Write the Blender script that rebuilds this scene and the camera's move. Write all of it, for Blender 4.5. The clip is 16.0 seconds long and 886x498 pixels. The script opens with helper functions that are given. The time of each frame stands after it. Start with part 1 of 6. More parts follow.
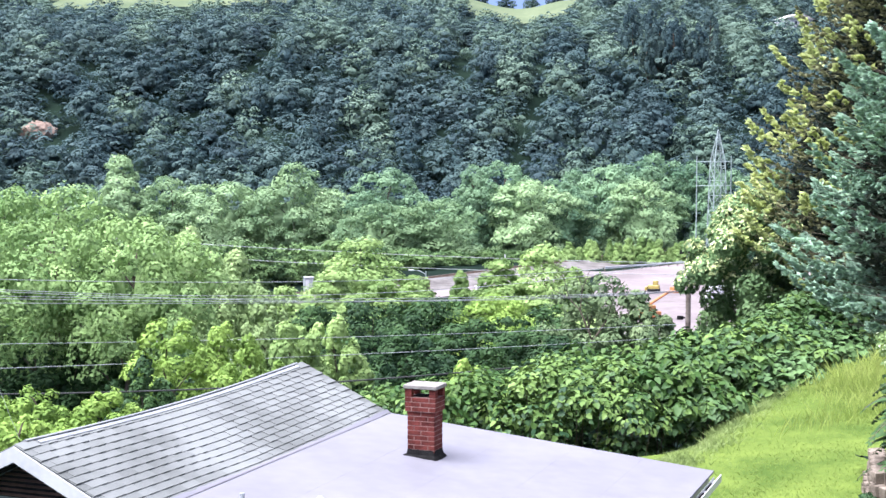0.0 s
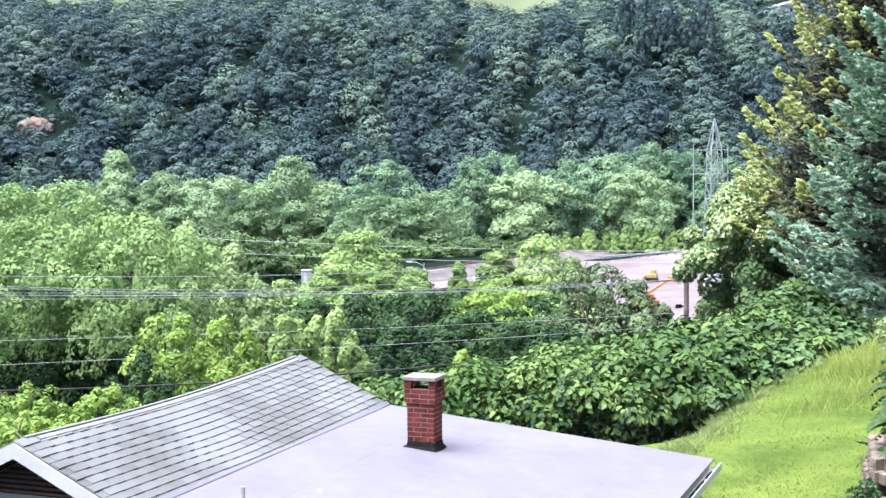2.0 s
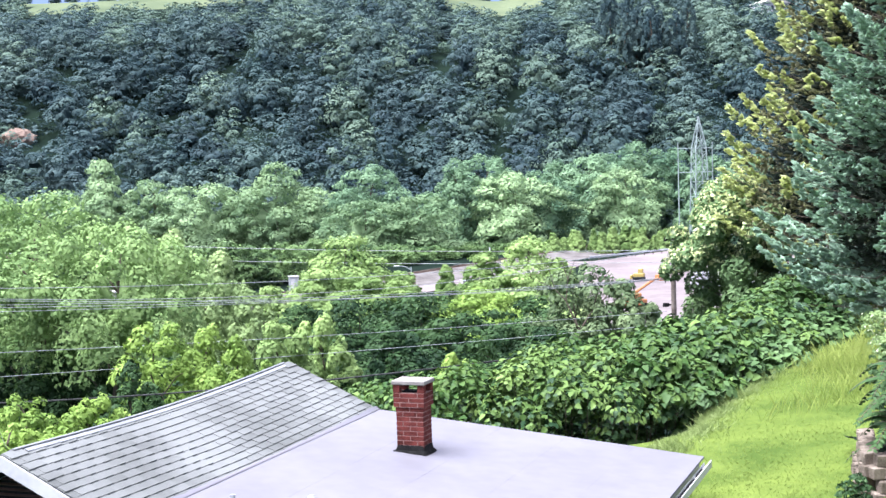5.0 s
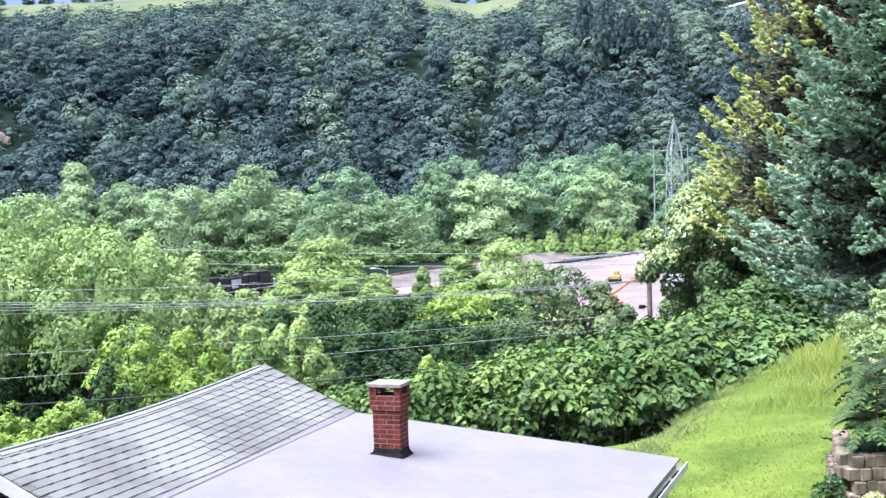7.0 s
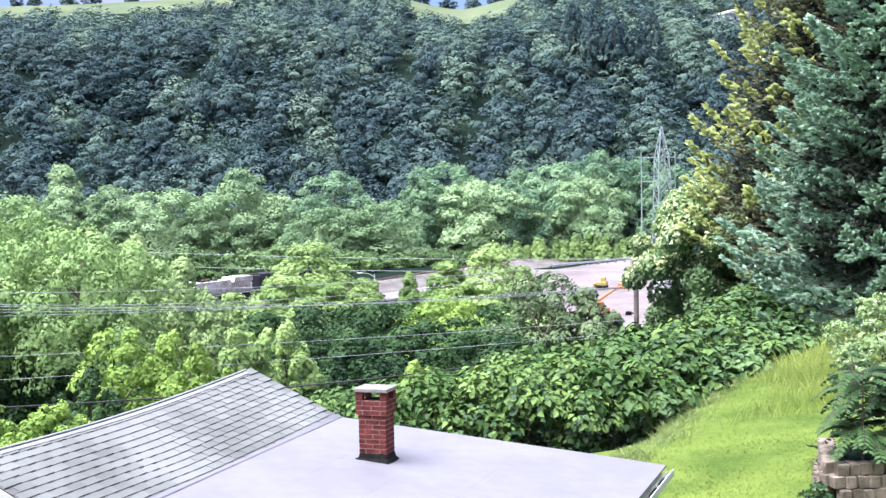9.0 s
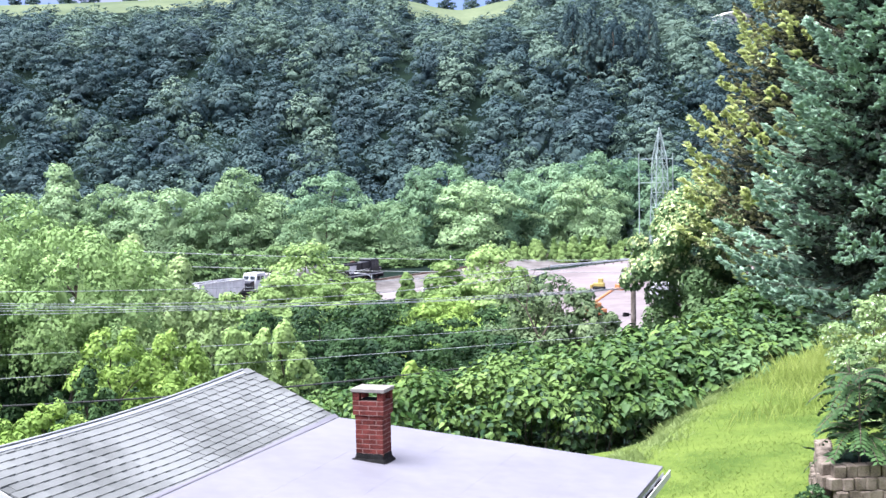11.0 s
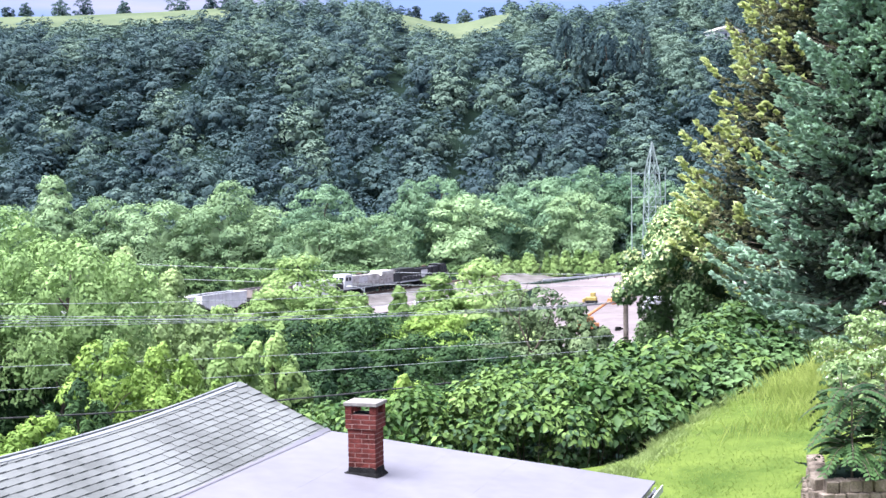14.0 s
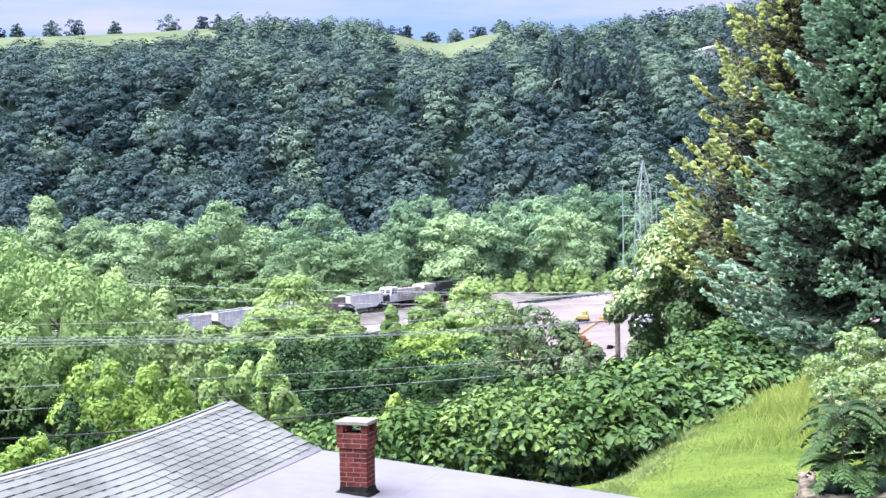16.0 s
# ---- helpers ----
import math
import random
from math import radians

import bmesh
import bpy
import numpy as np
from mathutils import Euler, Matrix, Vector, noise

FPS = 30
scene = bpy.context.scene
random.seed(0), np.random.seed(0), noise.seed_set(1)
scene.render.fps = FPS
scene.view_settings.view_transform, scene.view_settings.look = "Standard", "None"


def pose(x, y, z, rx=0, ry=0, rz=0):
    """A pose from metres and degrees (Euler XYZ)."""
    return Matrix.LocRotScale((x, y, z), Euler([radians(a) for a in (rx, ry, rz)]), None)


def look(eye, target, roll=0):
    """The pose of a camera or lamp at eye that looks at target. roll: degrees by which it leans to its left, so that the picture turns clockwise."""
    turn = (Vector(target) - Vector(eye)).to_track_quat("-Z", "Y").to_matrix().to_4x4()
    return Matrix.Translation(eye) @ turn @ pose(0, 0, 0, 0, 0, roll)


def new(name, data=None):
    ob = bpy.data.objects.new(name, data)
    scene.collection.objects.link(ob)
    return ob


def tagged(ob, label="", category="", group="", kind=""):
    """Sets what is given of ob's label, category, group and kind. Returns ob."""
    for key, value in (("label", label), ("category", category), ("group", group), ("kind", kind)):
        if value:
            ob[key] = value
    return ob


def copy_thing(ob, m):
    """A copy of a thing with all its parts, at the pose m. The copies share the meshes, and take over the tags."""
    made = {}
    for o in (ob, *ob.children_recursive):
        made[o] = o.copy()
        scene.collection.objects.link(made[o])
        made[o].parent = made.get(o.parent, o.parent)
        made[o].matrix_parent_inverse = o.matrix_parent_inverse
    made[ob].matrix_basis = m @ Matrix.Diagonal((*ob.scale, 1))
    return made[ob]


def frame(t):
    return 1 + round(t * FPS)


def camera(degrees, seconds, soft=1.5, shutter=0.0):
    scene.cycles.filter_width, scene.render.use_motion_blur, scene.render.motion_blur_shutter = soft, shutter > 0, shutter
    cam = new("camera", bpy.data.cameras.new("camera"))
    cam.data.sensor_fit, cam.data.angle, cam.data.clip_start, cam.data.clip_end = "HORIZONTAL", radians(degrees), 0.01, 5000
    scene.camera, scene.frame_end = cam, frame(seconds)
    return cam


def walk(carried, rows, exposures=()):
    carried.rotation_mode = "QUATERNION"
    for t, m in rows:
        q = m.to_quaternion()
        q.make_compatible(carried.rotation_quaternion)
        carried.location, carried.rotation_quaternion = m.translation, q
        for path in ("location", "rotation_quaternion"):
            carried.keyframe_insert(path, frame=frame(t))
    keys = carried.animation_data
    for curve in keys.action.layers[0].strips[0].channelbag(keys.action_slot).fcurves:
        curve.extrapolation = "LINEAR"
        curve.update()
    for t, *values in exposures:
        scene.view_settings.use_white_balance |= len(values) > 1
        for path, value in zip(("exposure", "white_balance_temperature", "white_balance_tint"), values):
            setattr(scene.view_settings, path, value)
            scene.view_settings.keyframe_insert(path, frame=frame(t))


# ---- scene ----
# ---------------------------------------------------------------- camera
cam = camera(36.2, 16.0)
# seconds, x, y, z, turn to the right, tilt up, lean (degrees)
WALK = [
    (0, 0.000, 0.000, 0.000, 0.000, -3.481, 0.000),
    (0.5, 0.004, 0.003, -0.004, 0.047, -3.544, -0.227),
    (1, -0.001, 0.000, -0.004, 0.003, -3.615, -0.299),
    (1.5, 0.000, 0.009, -0.005, 0.009, -3.719, -0.472),
    (2, 0.001, 0.015, -0.003, 0.095, -3.845, -0.670),
    (2.5, 0.001, 0.016, -0.004, 0.210, -3.929, -0.928),
    (3, 0.012, 0.021, -0.001, 0.331, -3.892, -1.158),
    (3.5, 0.011, 0.023, 0.001, 0.376, -3.794, -1.365),
    (4, 0.012, 0.026, -0.004, 0.401, -3.707, -1.570),
    (6.5, 0.016, 0.039, -0.004, 1.310, -3.741, -1.885),
    (7, 0.015, 0.048, -0.005, 1.654, -3.649, -1.807),
    (7.5, 0.010, 0.054, -0.004, 1.965, -3.613, -1.655),
    (8, 0.008, 0.069, -0.005, 2.155, -3.568, -1.509),
    (8.5, 0.007, 0.081, -0.006, 2.221, -3.506, -1.441),
    (9, 0.013, 0.090, -0.010, 2.204, -3.447, -1.338),
    (11.5, 0.008, 0.098, -0.013, 2.349, -3.415, -1.066),
    (12, 0.006, 0.103, -0.015, 2.392, -3.380, -1.046),
    (12.5, 0.005, 0.100, -0.013, 2.412, -3.319, -0.964),
    (13, 0.002, 0.096, -0.013, 2.464, -3.228, -0.892),
    (13.5, 0.004, 0.089, -0.008, 2.531, -3.073, -0.897),
    (14, 0.000, 0.089, -0.006, 2.640, -2.861, -0.879),
    (14.5, 0.004, 0.082, -0.008, 2.712, -2.607, -0.933),
    (15, 0.014, 0.074, -0.014, 2.779, -2.359, -1.120),
    (15.5, 0.018, 0.069, -0.014, 2.876, -2.185, -1.156),
    (16, 0.013, 0.060, -0.014, 3.001, -2.062, -1.077),
]


def aim(x, y, z, turn, tilt, lean):
    return pose(x, y, z, 90 + tilt, 0, -turn) @ pose(0, 0, 0, 0, 0, lean)


walk(cam, [(row[0], aim(*row[1:])) for row in WALK], [(0, 1.93, 5780, 14), (16, 1.94, 5780, 14)])

# ---------------------------------------------------------------- world and light
SUN_FROM = Vector((-0.38, -0.13, 0.92)).normalized()

world = bpy.data.worlds.new("sky")
scene.world = world
world.use_nodes = True
wn, wl = world.node_tree.nodes, world.node_tree.links
wn.clear()
w_out = wn.new("ShaderNodeOutputWorld")
w_bg = wn.new("ShaderNodeBackground")
w_bg.inputs["Strength"].default_value = 0.045
w_sky = wn.new("ShaderNodeTexSky")
w_sky.sky_type = "NISHITA"
w_sky.sun_disc = False
w_sky.sun_elevation = math.asin(SUN_FROM.z)
w_sky.sun_rotation = math.atan2(SUN_FROM.x, SUN_FROM.y)
w_sky.air_density = 1.0
w_sky.dust_density = 2.0
# broken cloud in long flat banks, all round the sky
w_co = wn.new("ShaderNodeTexCoord")
w_map = wn.new("ShaderNodeMapping")
w_map.inputs["Scale"].default_value = (3.0, 3.0, 22.0)
w_noise = wn.new("ShaderNodeTexNoise")
w_noise.inputs["Scale"].default_value = 1.3
w_noise.inputs["Detail"].default_value = 6.0
w_noise.inputs["Roughness"].default_value = 0.5
w_ramp = wn.new("ShaderNodeValToRGB")
w_ramp.color_ramp.elements[0].position = 0.40
w_ramp.color_ramp.elements[0].color = (2.7, 3.7, 6.6, 1)
w_ramp.color_ramp.elements[1].position = 0.62
w_ramp.color_ramp.elements[1].color = (5.2, 4.9, 6.4, 1)
w_mix = wn.new("ShaderNodeMixRGB")
w_mix.inputs[0].default_value = 0.85
wl.new(w_co.outputs["Generated"], w_map.inputs["Vector"])
wl.new(w_map.outputs["Vector"], w_noise.inputs["Vector"])
wl.new(w_noise.outputs["Fac"], w_ramp.inputs["Fac"])
wl.new(w_sky.outputs["Color"], w_mix.inputs[1])
wl.new(w_ramp.outputs["Color"], w_mix.inputs[2])
# brighter cloud towards the zenith, as under a thin overcast
w_sep = wn.new("ShaderNodeSeparateXYZ")
w_high = wn.new("ShaderNodeMapRange")
w_high.inputs["From Min"].default_value = 0.15
w_high.inputs["From Max"].default_value = 0.75
w_high.inputs["To Min"].default_value = 1.0
w_high.inputs["To Max"].default_value = 1.45
w_dim = wn.new("ShaderNodeVectorMath")
w_dim.operation = "SCALE"
wl.new(w_co.outputs["Generated"], w_sep.inputs[0])
wl.new(w_sep.outputs["Z"], w_high.inputs["Value"])
w_grey = wn.new("ShaderNodeMapRange")
w_grey.inputs["From Min"].default_value = 0.12
w_grey.inputs["From Max"].default_value = 0.5
w_veil = wn.new("ShaderNodeMixRGB")
w_veil.inputs[2].default_value = (4.7, 4.75, 6.1, 1)
wl.new(w_sep.outputs["Z"], w_grey.inputs["Value"])
wl.new(w_grey.outputs["Result"], w_veil.inputs[0])
wl.new(w_mix.outputs["Color"], w_veil.inputs[1])
wl.new(w_veil.outputs["Color"], w_dim.inputs[0])
wl.new(w_high.outputs["Result"], w_dim.inputs["Scale"])
wl.new(w_dim.outputs["Vector"], w_bg.inputs["Color"])
wl.new(w_bg.outputs["Background"], w_out.inputs["Surface"])

sun = new("sun", bpy.data.lights.new("sun", "SUN"))
sun.data.energy = 4.3
sun.data.angle = radians(54)
sun.data.color = (1.0, 0.97, 0.92)
sun.matrix_world = look(SUN_FROM * 50, (0, 0, 0))

# ---------------------------------------------------------------- materials


def material(name):
    m = bpy.data.materials.new(name)
    m.use_nodes = True
    return m, m.node_tree.nodes, m.node_tree.links, m.node_tree.nodes["Principled BSDF"]


def solid(name, dark, light, scale=3.0, rough=0.8, metal=0.0, bump=0.15, fine=40.0, island=0.0, placed=False):
    """Two tones over coarse and fine noise, with fine relief; island: how far single pieces differ."""
    m, n, l, b = material(name)
    b.inputs["Roughness"].default_value = rough
    b.inputs["Metallic"].default_value = metal
    b.inputs["Specular IOR Level"].default_value = 0.06 if rough > 0.8 else 0.3
    co = n.new("ShaderNodeTexCoord")
    where = co.outputs["Object"]
    if placed:
        # stains run on over neighbouring pieces
        where = n.new("ShaderNodeNewGeometry").outputs["Position"]
    a = n.new("ShaderNodeTexNoise")
    a.inputs["Scale"].default_value = scale
    a.inputs["Detail"].default_value = 5
    c = n.new("ShaderNodeTexNoise")
    c.inputs["Scale"].default_value = fine
    c.inputs["Detail"].default_value = 3
    add = n.new("ShaderNodeMath")
    add.operation = "MULTIPLY_ADD"
    add.inputs[1].default_value = 0.45
    ramp = n.new("ShaderNodeValToRGB")
    ramp.color_ramp.elements[0].position = 0.52
    ramp.color_ramp.elements[0].color = (*dark, 1)
    ramp.color_ramp.elements[1].position = 0.93
    ramp.color_ramp.elements[1].color = (*light, 1)
    l.new(where, a.inputs["Vector"])
    l.new(where, c.inputs["Vector"])
    l.new(c.outputs["Fac"], add.inputs[0])
    l.new(a.outputs["Fac"], add.inputs[2])
    source = add.outputs[0]
    if island:
        info = n.new("ShaderNodeObjectInfo")
        geo = n.new("ShaderNodeNewGeometry")
        both = n.new("ShaderNodeMath")
        both.operation = "ADD"
        l.new(info.outputs["Random"], both.inputs[0])
        l.new(geo.outputs["Random Per Island"], both.inputs[1])
        spread = n.new("ShaderNodeMath")
        spread.operation = "MULTIPLY_ADD"
        spread.inputs[1].default_value = island
        l.new(both.outputs[0], spread.inputs[0])
        shift = n.new("ShaderNodeMath")
        shift.operation = "SUBTRACT"
        shift.inputs[1].default_value = island
        l.new(add.outputs[0], shift.inputs[0])
        l.new(shift.outputs[0], spread.inputs[2])
        source = spread.outputs[0]
    l.new(source, ramp.inputs["Fac"])
    l.new(ramp.outputs["Color"], b.inputs["Base Color"])
    if bump:
        bp = n.new("ShaderNodeBump")
        bp.inputs["Strength"].default_value = bump
        bp.inputs["Distance"].default_value = 0.02
        l.new(c.outputs["Fac"], bp.inputs["Height"])
        l.new(bp.outputs["Normal"], b.inputs["Normal"])
    return m


def leafy(name, dark, light, patch=0.12, through_light=0.14, rough=0.6, each=0.18):
    """Leaves: colour varies from leaf to leaf and from bough to bough; some light passes through."""
    m, n, l, b = material(name)
    out = n["Material Output"]
    geo = n.new("ShaderNodeNewGeometry")
    co = n.new("ShaderNodeTexCoord")
    noi = n.new("ShaderNodeTexNoise")
    noi.inputs["Scale"].default_value = patch
    noi.inputs["Detail"].default_value = 3
    l.new(co.outputs["Object"], noi.inputs["Vector"])
    mix = n.new("ShaderNodeMath")
    mix.operation = "MULTIPLY_ADD"
    mix.inputs[1].default_value = each
    l.new(geo.outputs["Random Per Island"], mix.inputs[0])
    l.new(noi.outputs["Fac"], mix.inputs[2])
    ramp = n.new("ShaderNodeValToRGB")
    ramp.color_ramp.elements[0].position = 0.46
    ramp.color_ramp.elements[0].color = (*dark, 1)
    ramp.color_ramp.elements[1].position = 0.94
    ramp.color_ramp.elements[1].color = (*light, 1)
    info = n.new("ShaderNodeObjectInfo")
    vary = n.new("ShaderNodeMath")
    vary.operation = "MULTIPLY_ADD"
    vary.inputs[1].default_value = 0.22
    l.new(info.outputs["Random"], vary.inputs[0])
    l.new(mix.outputs[0], vary.inputs[2])
    l.new(vary.outputs[0], ramp.inputs["Fac"])
    l.new(ramp.outputs["Color"], b.inputs["Base Color"])
    b.inputs["Roughness"].default_value = rough
    b.inputs["Specular IOR Level"].default_value = 0.12
    tr = n.new("ShaderNodeBsdfTranslucent")
    l.new(ramp.outputs["Color"], tr.inputs["Color"])
    ms = n.new("ShaderNodeMixShader")
    ms.inputs[0].default_value = through_light * 0.6
    l.new(b.outputs[0], ms.inputs[1])
    l.new(tr.outputs[0], ms.inputs[2])
    l.new(ms.outputs[0], out.inputs["Surface"])
    return m


# the blue in these greens stands in for distance haze
HAZY_HILL_LEAVES = [
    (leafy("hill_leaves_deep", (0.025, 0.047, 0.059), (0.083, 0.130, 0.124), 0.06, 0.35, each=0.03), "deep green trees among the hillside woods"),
    (leafy("hill_leaves", (0.037, 0.068, 0.074), (0.124, 0.185, 0.158), 0.06, 0.35, each=0.03), "dense dark green woods covering the far hillside, tinted blue for haze"),
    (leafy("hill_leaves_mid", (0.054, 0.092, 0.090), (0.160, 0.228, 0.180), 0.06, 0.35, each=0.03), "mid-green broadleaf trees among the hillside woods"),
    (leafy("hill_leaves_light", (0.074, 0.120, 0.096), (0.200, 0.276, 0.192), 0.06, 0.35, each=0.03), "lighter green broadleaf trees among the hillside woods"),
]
LEAF_VALLEY = leafy("valley_leaves", (0.068, 0.135, 0.078), (0.27, 0.40, 0.22), 0.12, 0.4, each=0.08)
LEAF_VALLEY_B = leafy("valley_leaves_pale", (0.135, 0.215, 0.105), (0.37, 0.50, 0.25), 0.12, 0.4, each=0.08)
LEAF_MID = leafy("wood_leaves", (0.040, 0.080, 0.032), (0.19, 0.29, 0.10), 0.25, 0.25, each=0.10)
LEAF_BRIGHT = leafy("bright_leaves", (0.125, 0.205, 0.060), (0.40, 0.53, 0.19), 0.25, 0.5, each=0.10)
LEAF_FEATHER = leafy("feathery_leaves", (0.10, 0.18, 0.056), (0.37, 0.51, 0.19), 0.25, 0.4, each=0.12)
LEAF_PALE = leafy("pale_leaves", (0.135, 0.205, 0.075), (0.39, 0.50, 0.21), 0.25, 0.4, each=0.08)
LEAF_FRESH = leafy("fresh_leaves", (0.105, 0.185, 0.034), (0.36, 0.50, 0.115), 0.4, 0.4, each=0.16)
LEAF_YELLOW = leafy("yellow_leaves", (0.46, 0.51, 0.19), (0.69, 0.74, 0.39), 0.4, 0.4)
# dark tone of the broad leaf; the thicket's shade is put into it
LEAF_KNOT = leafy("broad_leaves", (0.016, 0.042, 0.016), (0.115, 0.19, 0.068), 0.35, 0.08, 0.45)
LEAF_SPRUCE = leafy("spruce_needles", (0.155, 0.25, 0.172), (0.51, 0.66, 0.49), 0.9, 0.1, each=0.10)
LEAF_BROWNISH = leafy("brownish_needles", (0.15, 0.155, 0.085), (0.40, 0.40, 0.22), 0.5, 0.1, each=0.10)
# the dark of a conifer's inside, put into a needle colour
SHADE_NEEDLES = leafy("shade_needles", (0.020, 0.030, 0.022), (0.060, 0.072, 0.050), 0.8, 0.0)
LEAF_OLIVE = leafy("olive_leaves", (0.050, 0.100, 0.042), (0.18, 0.27, 0.11), 0.5, 0.3)
LEAF_SAGE = leafy("sage_leaves", (0.060, 0.100, 0.045), (0.20, 0.26, 0.12), 0.4, 0.25)
# lighter copy of the broad leaf colour, for leaves as if lit
LEAF_KNOT_LIT = leafy("lit_broad_leaves", (0.036, 0.082, 0.019), (0.215, 0.315, 0.085), 0.5, 0.3, 0.45)
# deep tone; for trees in shaded parts of the woods it carries the shade
LEAF_DARK = leafy("deep_wood_leaves", (0.013, 0.034, 0.014), (0.080, 0.15, 0.046), 0.25, 0.2, each=0.10)
GRASS = leafy("grass_blades", (0.135, 0.185, 0.04), (0.25, 0.32, 0.08), 0.6, 0.7)
GRASS_DRY = leafy("tall_grass_blades", (0.19, 0.26, 0.05), (0.42, 0.48, 0.14), 0.6, 0.6)
GRASS_EDGE = leafy("uncut_grass_blades", (0.13, 0.19, 0.055), (0.33, 0.40, 0.15), 1.2, 0.5)
BLOSSOM = leafy("blossom", (0.40, 0.45, 0.28), (0.66, 0.68, 0.50), 0.6, 0.3)
BARK = solid("bark", (0.05, 0.042, 0.033), (0.16, 0.13, 0.10), 3, 0.9, 0, 0.5, 25)
# near black: this floor colour carries the shade under the crowns
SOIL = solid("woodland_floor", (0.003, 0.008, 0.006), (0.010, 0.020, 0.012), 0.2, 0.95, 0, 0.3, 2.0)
LAWN = solid("lawn_turf", (0.050, 0.082, 0.015), (0.126, 0.166, 0.033), 0.7, 0.95, 0, 0.4, 9.0)
MEADOW = solid("meadow_grass", (0.075, 0.098, 0.054), (0.125, 0.148, 0.082), 0.03, 0.95, 0, 0.1, 0.5)
MEMBRANE = solid("roof_membrane", (0.140, 0.133, 0.150), (0.170, 0.162, 0.181), 0.5, 0.55, 0, 0.05, 4.0)
SHINGLE = solid("asphalt_shingle", (0.088, 0.090, 0.086), (0.186, 0.190, 0.182), 0.5, 0.9, 0, 0.3, 90.0, 0.14, True)
PAINT = solid("white_paint", (0.38, 0.38, 0.39), (0.50, 0.50, 0.505), 1.2, 0.5, 0, 0.03, 12)
METAL = solid("ridge_metal", (0.24, 0.245, 0.25), (0.34, 0.345, 0.35), 1.5, 0.4, 0.25, 0.03, 12)
BRICK = solid("red_brick", (0.050, 0.014, 0.012), (0.155, 0.042, 0.035), 6, 0.85, 0, 0.4, 60, 0.16, True)
MORTAR = solid("mortar", (0.15, 0.09, 0.08), (0.26, 0.165, 0.145), 10, 0.95, 0, 0.4, 80)
SLAB = solid("cap_slab", (0.16, 0.148, 0.135), (0.27, 0.25, 0.228), 6, 0.9, 0, 0.3, 60)
TAR = solid("tar_flashing", (0.006, 0.006, 0.006), (0.018, 0.017, 0.017), 8, 0.85, 0, 0.5, 40)
DARK = solid("dark_void", (0.01, 0.01, 0.011), (0.03, 0.03, 0.03), 5, 0.9, 0, 0, 20)
GALV = solid("galvanised_steel", (0.33, 0.35, 0.36), (0.55, 0.57, 0.58), 3, 0.5, 0.5, 0.05, 30)
TOWER_STEEL = solid("tower_steel", (0.20, 0.25, 0.24), (0.32, 0.38, 0.36), 1, 0.6, 0, 0.02, 10)
WIRE = solid("wire", (0.30, 0.31, 0.31), (0.48, 0.49, 0.48), 1, 0.5, 0.3, 0, 10)
WIRE_DARK = solid("dark_cable", (0.015, 0.015, 0.015), (0.04, 0.04, 0.04), 1, 0.6, 0, 0, 10)
TIMBER = solid("pole_timber", (0.10, 0.08, 0.065), (0.24, 0.20, 0.17), 2, 0.9, 0, 0.4, 30)
BLOCK = solid("wall_block", (0.085, 0.068, 0.053), (0.25, 0.205, 0.165), 4, 0.95, 0, 0.5, 40, 0.14, True)
ASPHALT = solid("old_paving", (0.135, 0.113, 0.112), (0.225, 0.190, 0.188), 0.06, 0.9, 0, 0.1, 0.7)
BALLAST = solid("track_ballast", (0.08, 0.07, 0.066), (0.18, 0.165, 0.155), 0.3, 0.95, 0, 0.5, 6)
LOCO_BLACK = solid("black_locomotive_paint", (0.010, 0.010, 0.013), (0.030, 0.030, 0.036), 1.5, 0.35, 0, 0.02, 10)
LOCO_GREY = solid("weathered_grey_paint", (0.24, 0.22, 0.205), (0.60, 0.57, 0.53), 0.8, 0.6, 0, 0.05, 6)
LOCO_WHITE = solid("train_white_paint", (0.42, 0.42, 0.43), (0.60, 0.60, 0.60), 1, 0.5, 0, 0, 8)
CAR_SILVER = solid("hopper_aluminium", (0.56, 0.55, 0.545), (0.76, 0.75, 0.74), 0.8, 0.55, 0.0, 0.05, 8)
CAR_BROWN = solid("hopper_brown", (0.16, 0.13, 0.12), (0.32, 0.27, 0.25), 0.8, 0.7, 0, 0.05, 8)
COAL = solid("coal", (0.008, 0.008, 0.009), (0.03, 0.03, 0.03), 2, 0.6, 0, 0.8, 8)
GLASS = solid("dark_glass", (0.02, 0.025, 0.03), (0.05, 0.06, 0.07), 1, 0.1, 0, 0, 10)
ORANGE = solid("orange_paint", (0.32, 0.13, 0.05), (0.42, 0.19, 0.08), 1, 0.5, 0, 0, 10)
YELLOW = solid("yellow_paint", (0.32, 0.24, 0.06), (0.42, 0.33, 0.11), 1, 0.5, 0, 0, 10)
TAN = solid("tan_panel", (0.16, 0.105, 0.08), (0.28, 0.20, 0.155), 0.6, 0.8, 0, 0, 6)
RUST = solid("rusty_steel", (0.08, 0.05, 0.04), (0.22, 0.14, 0.10), 1, 0.7, 0.3, 0.1, 12)

# ---------------------------------------------------------------- mesh helpers


def part(name, bm, mat, parent=None, label=""):
    """Links a bmesh as one mesh object, under a thing or a part if given."""
    me = bpy.data.meshes.new(name)
    bm.to_mesh(me)
    bm.free()
    me.materials.append(mat)
    ob = new(name, me)
    ob.parent = parent
    if label:
        ob["label"] = label
    return ob


def share(name, mesh, m, parent=None):
    ob = new(name, mesh)
    ob.parent = parent
    ob.matrix_basis = m
    return ob


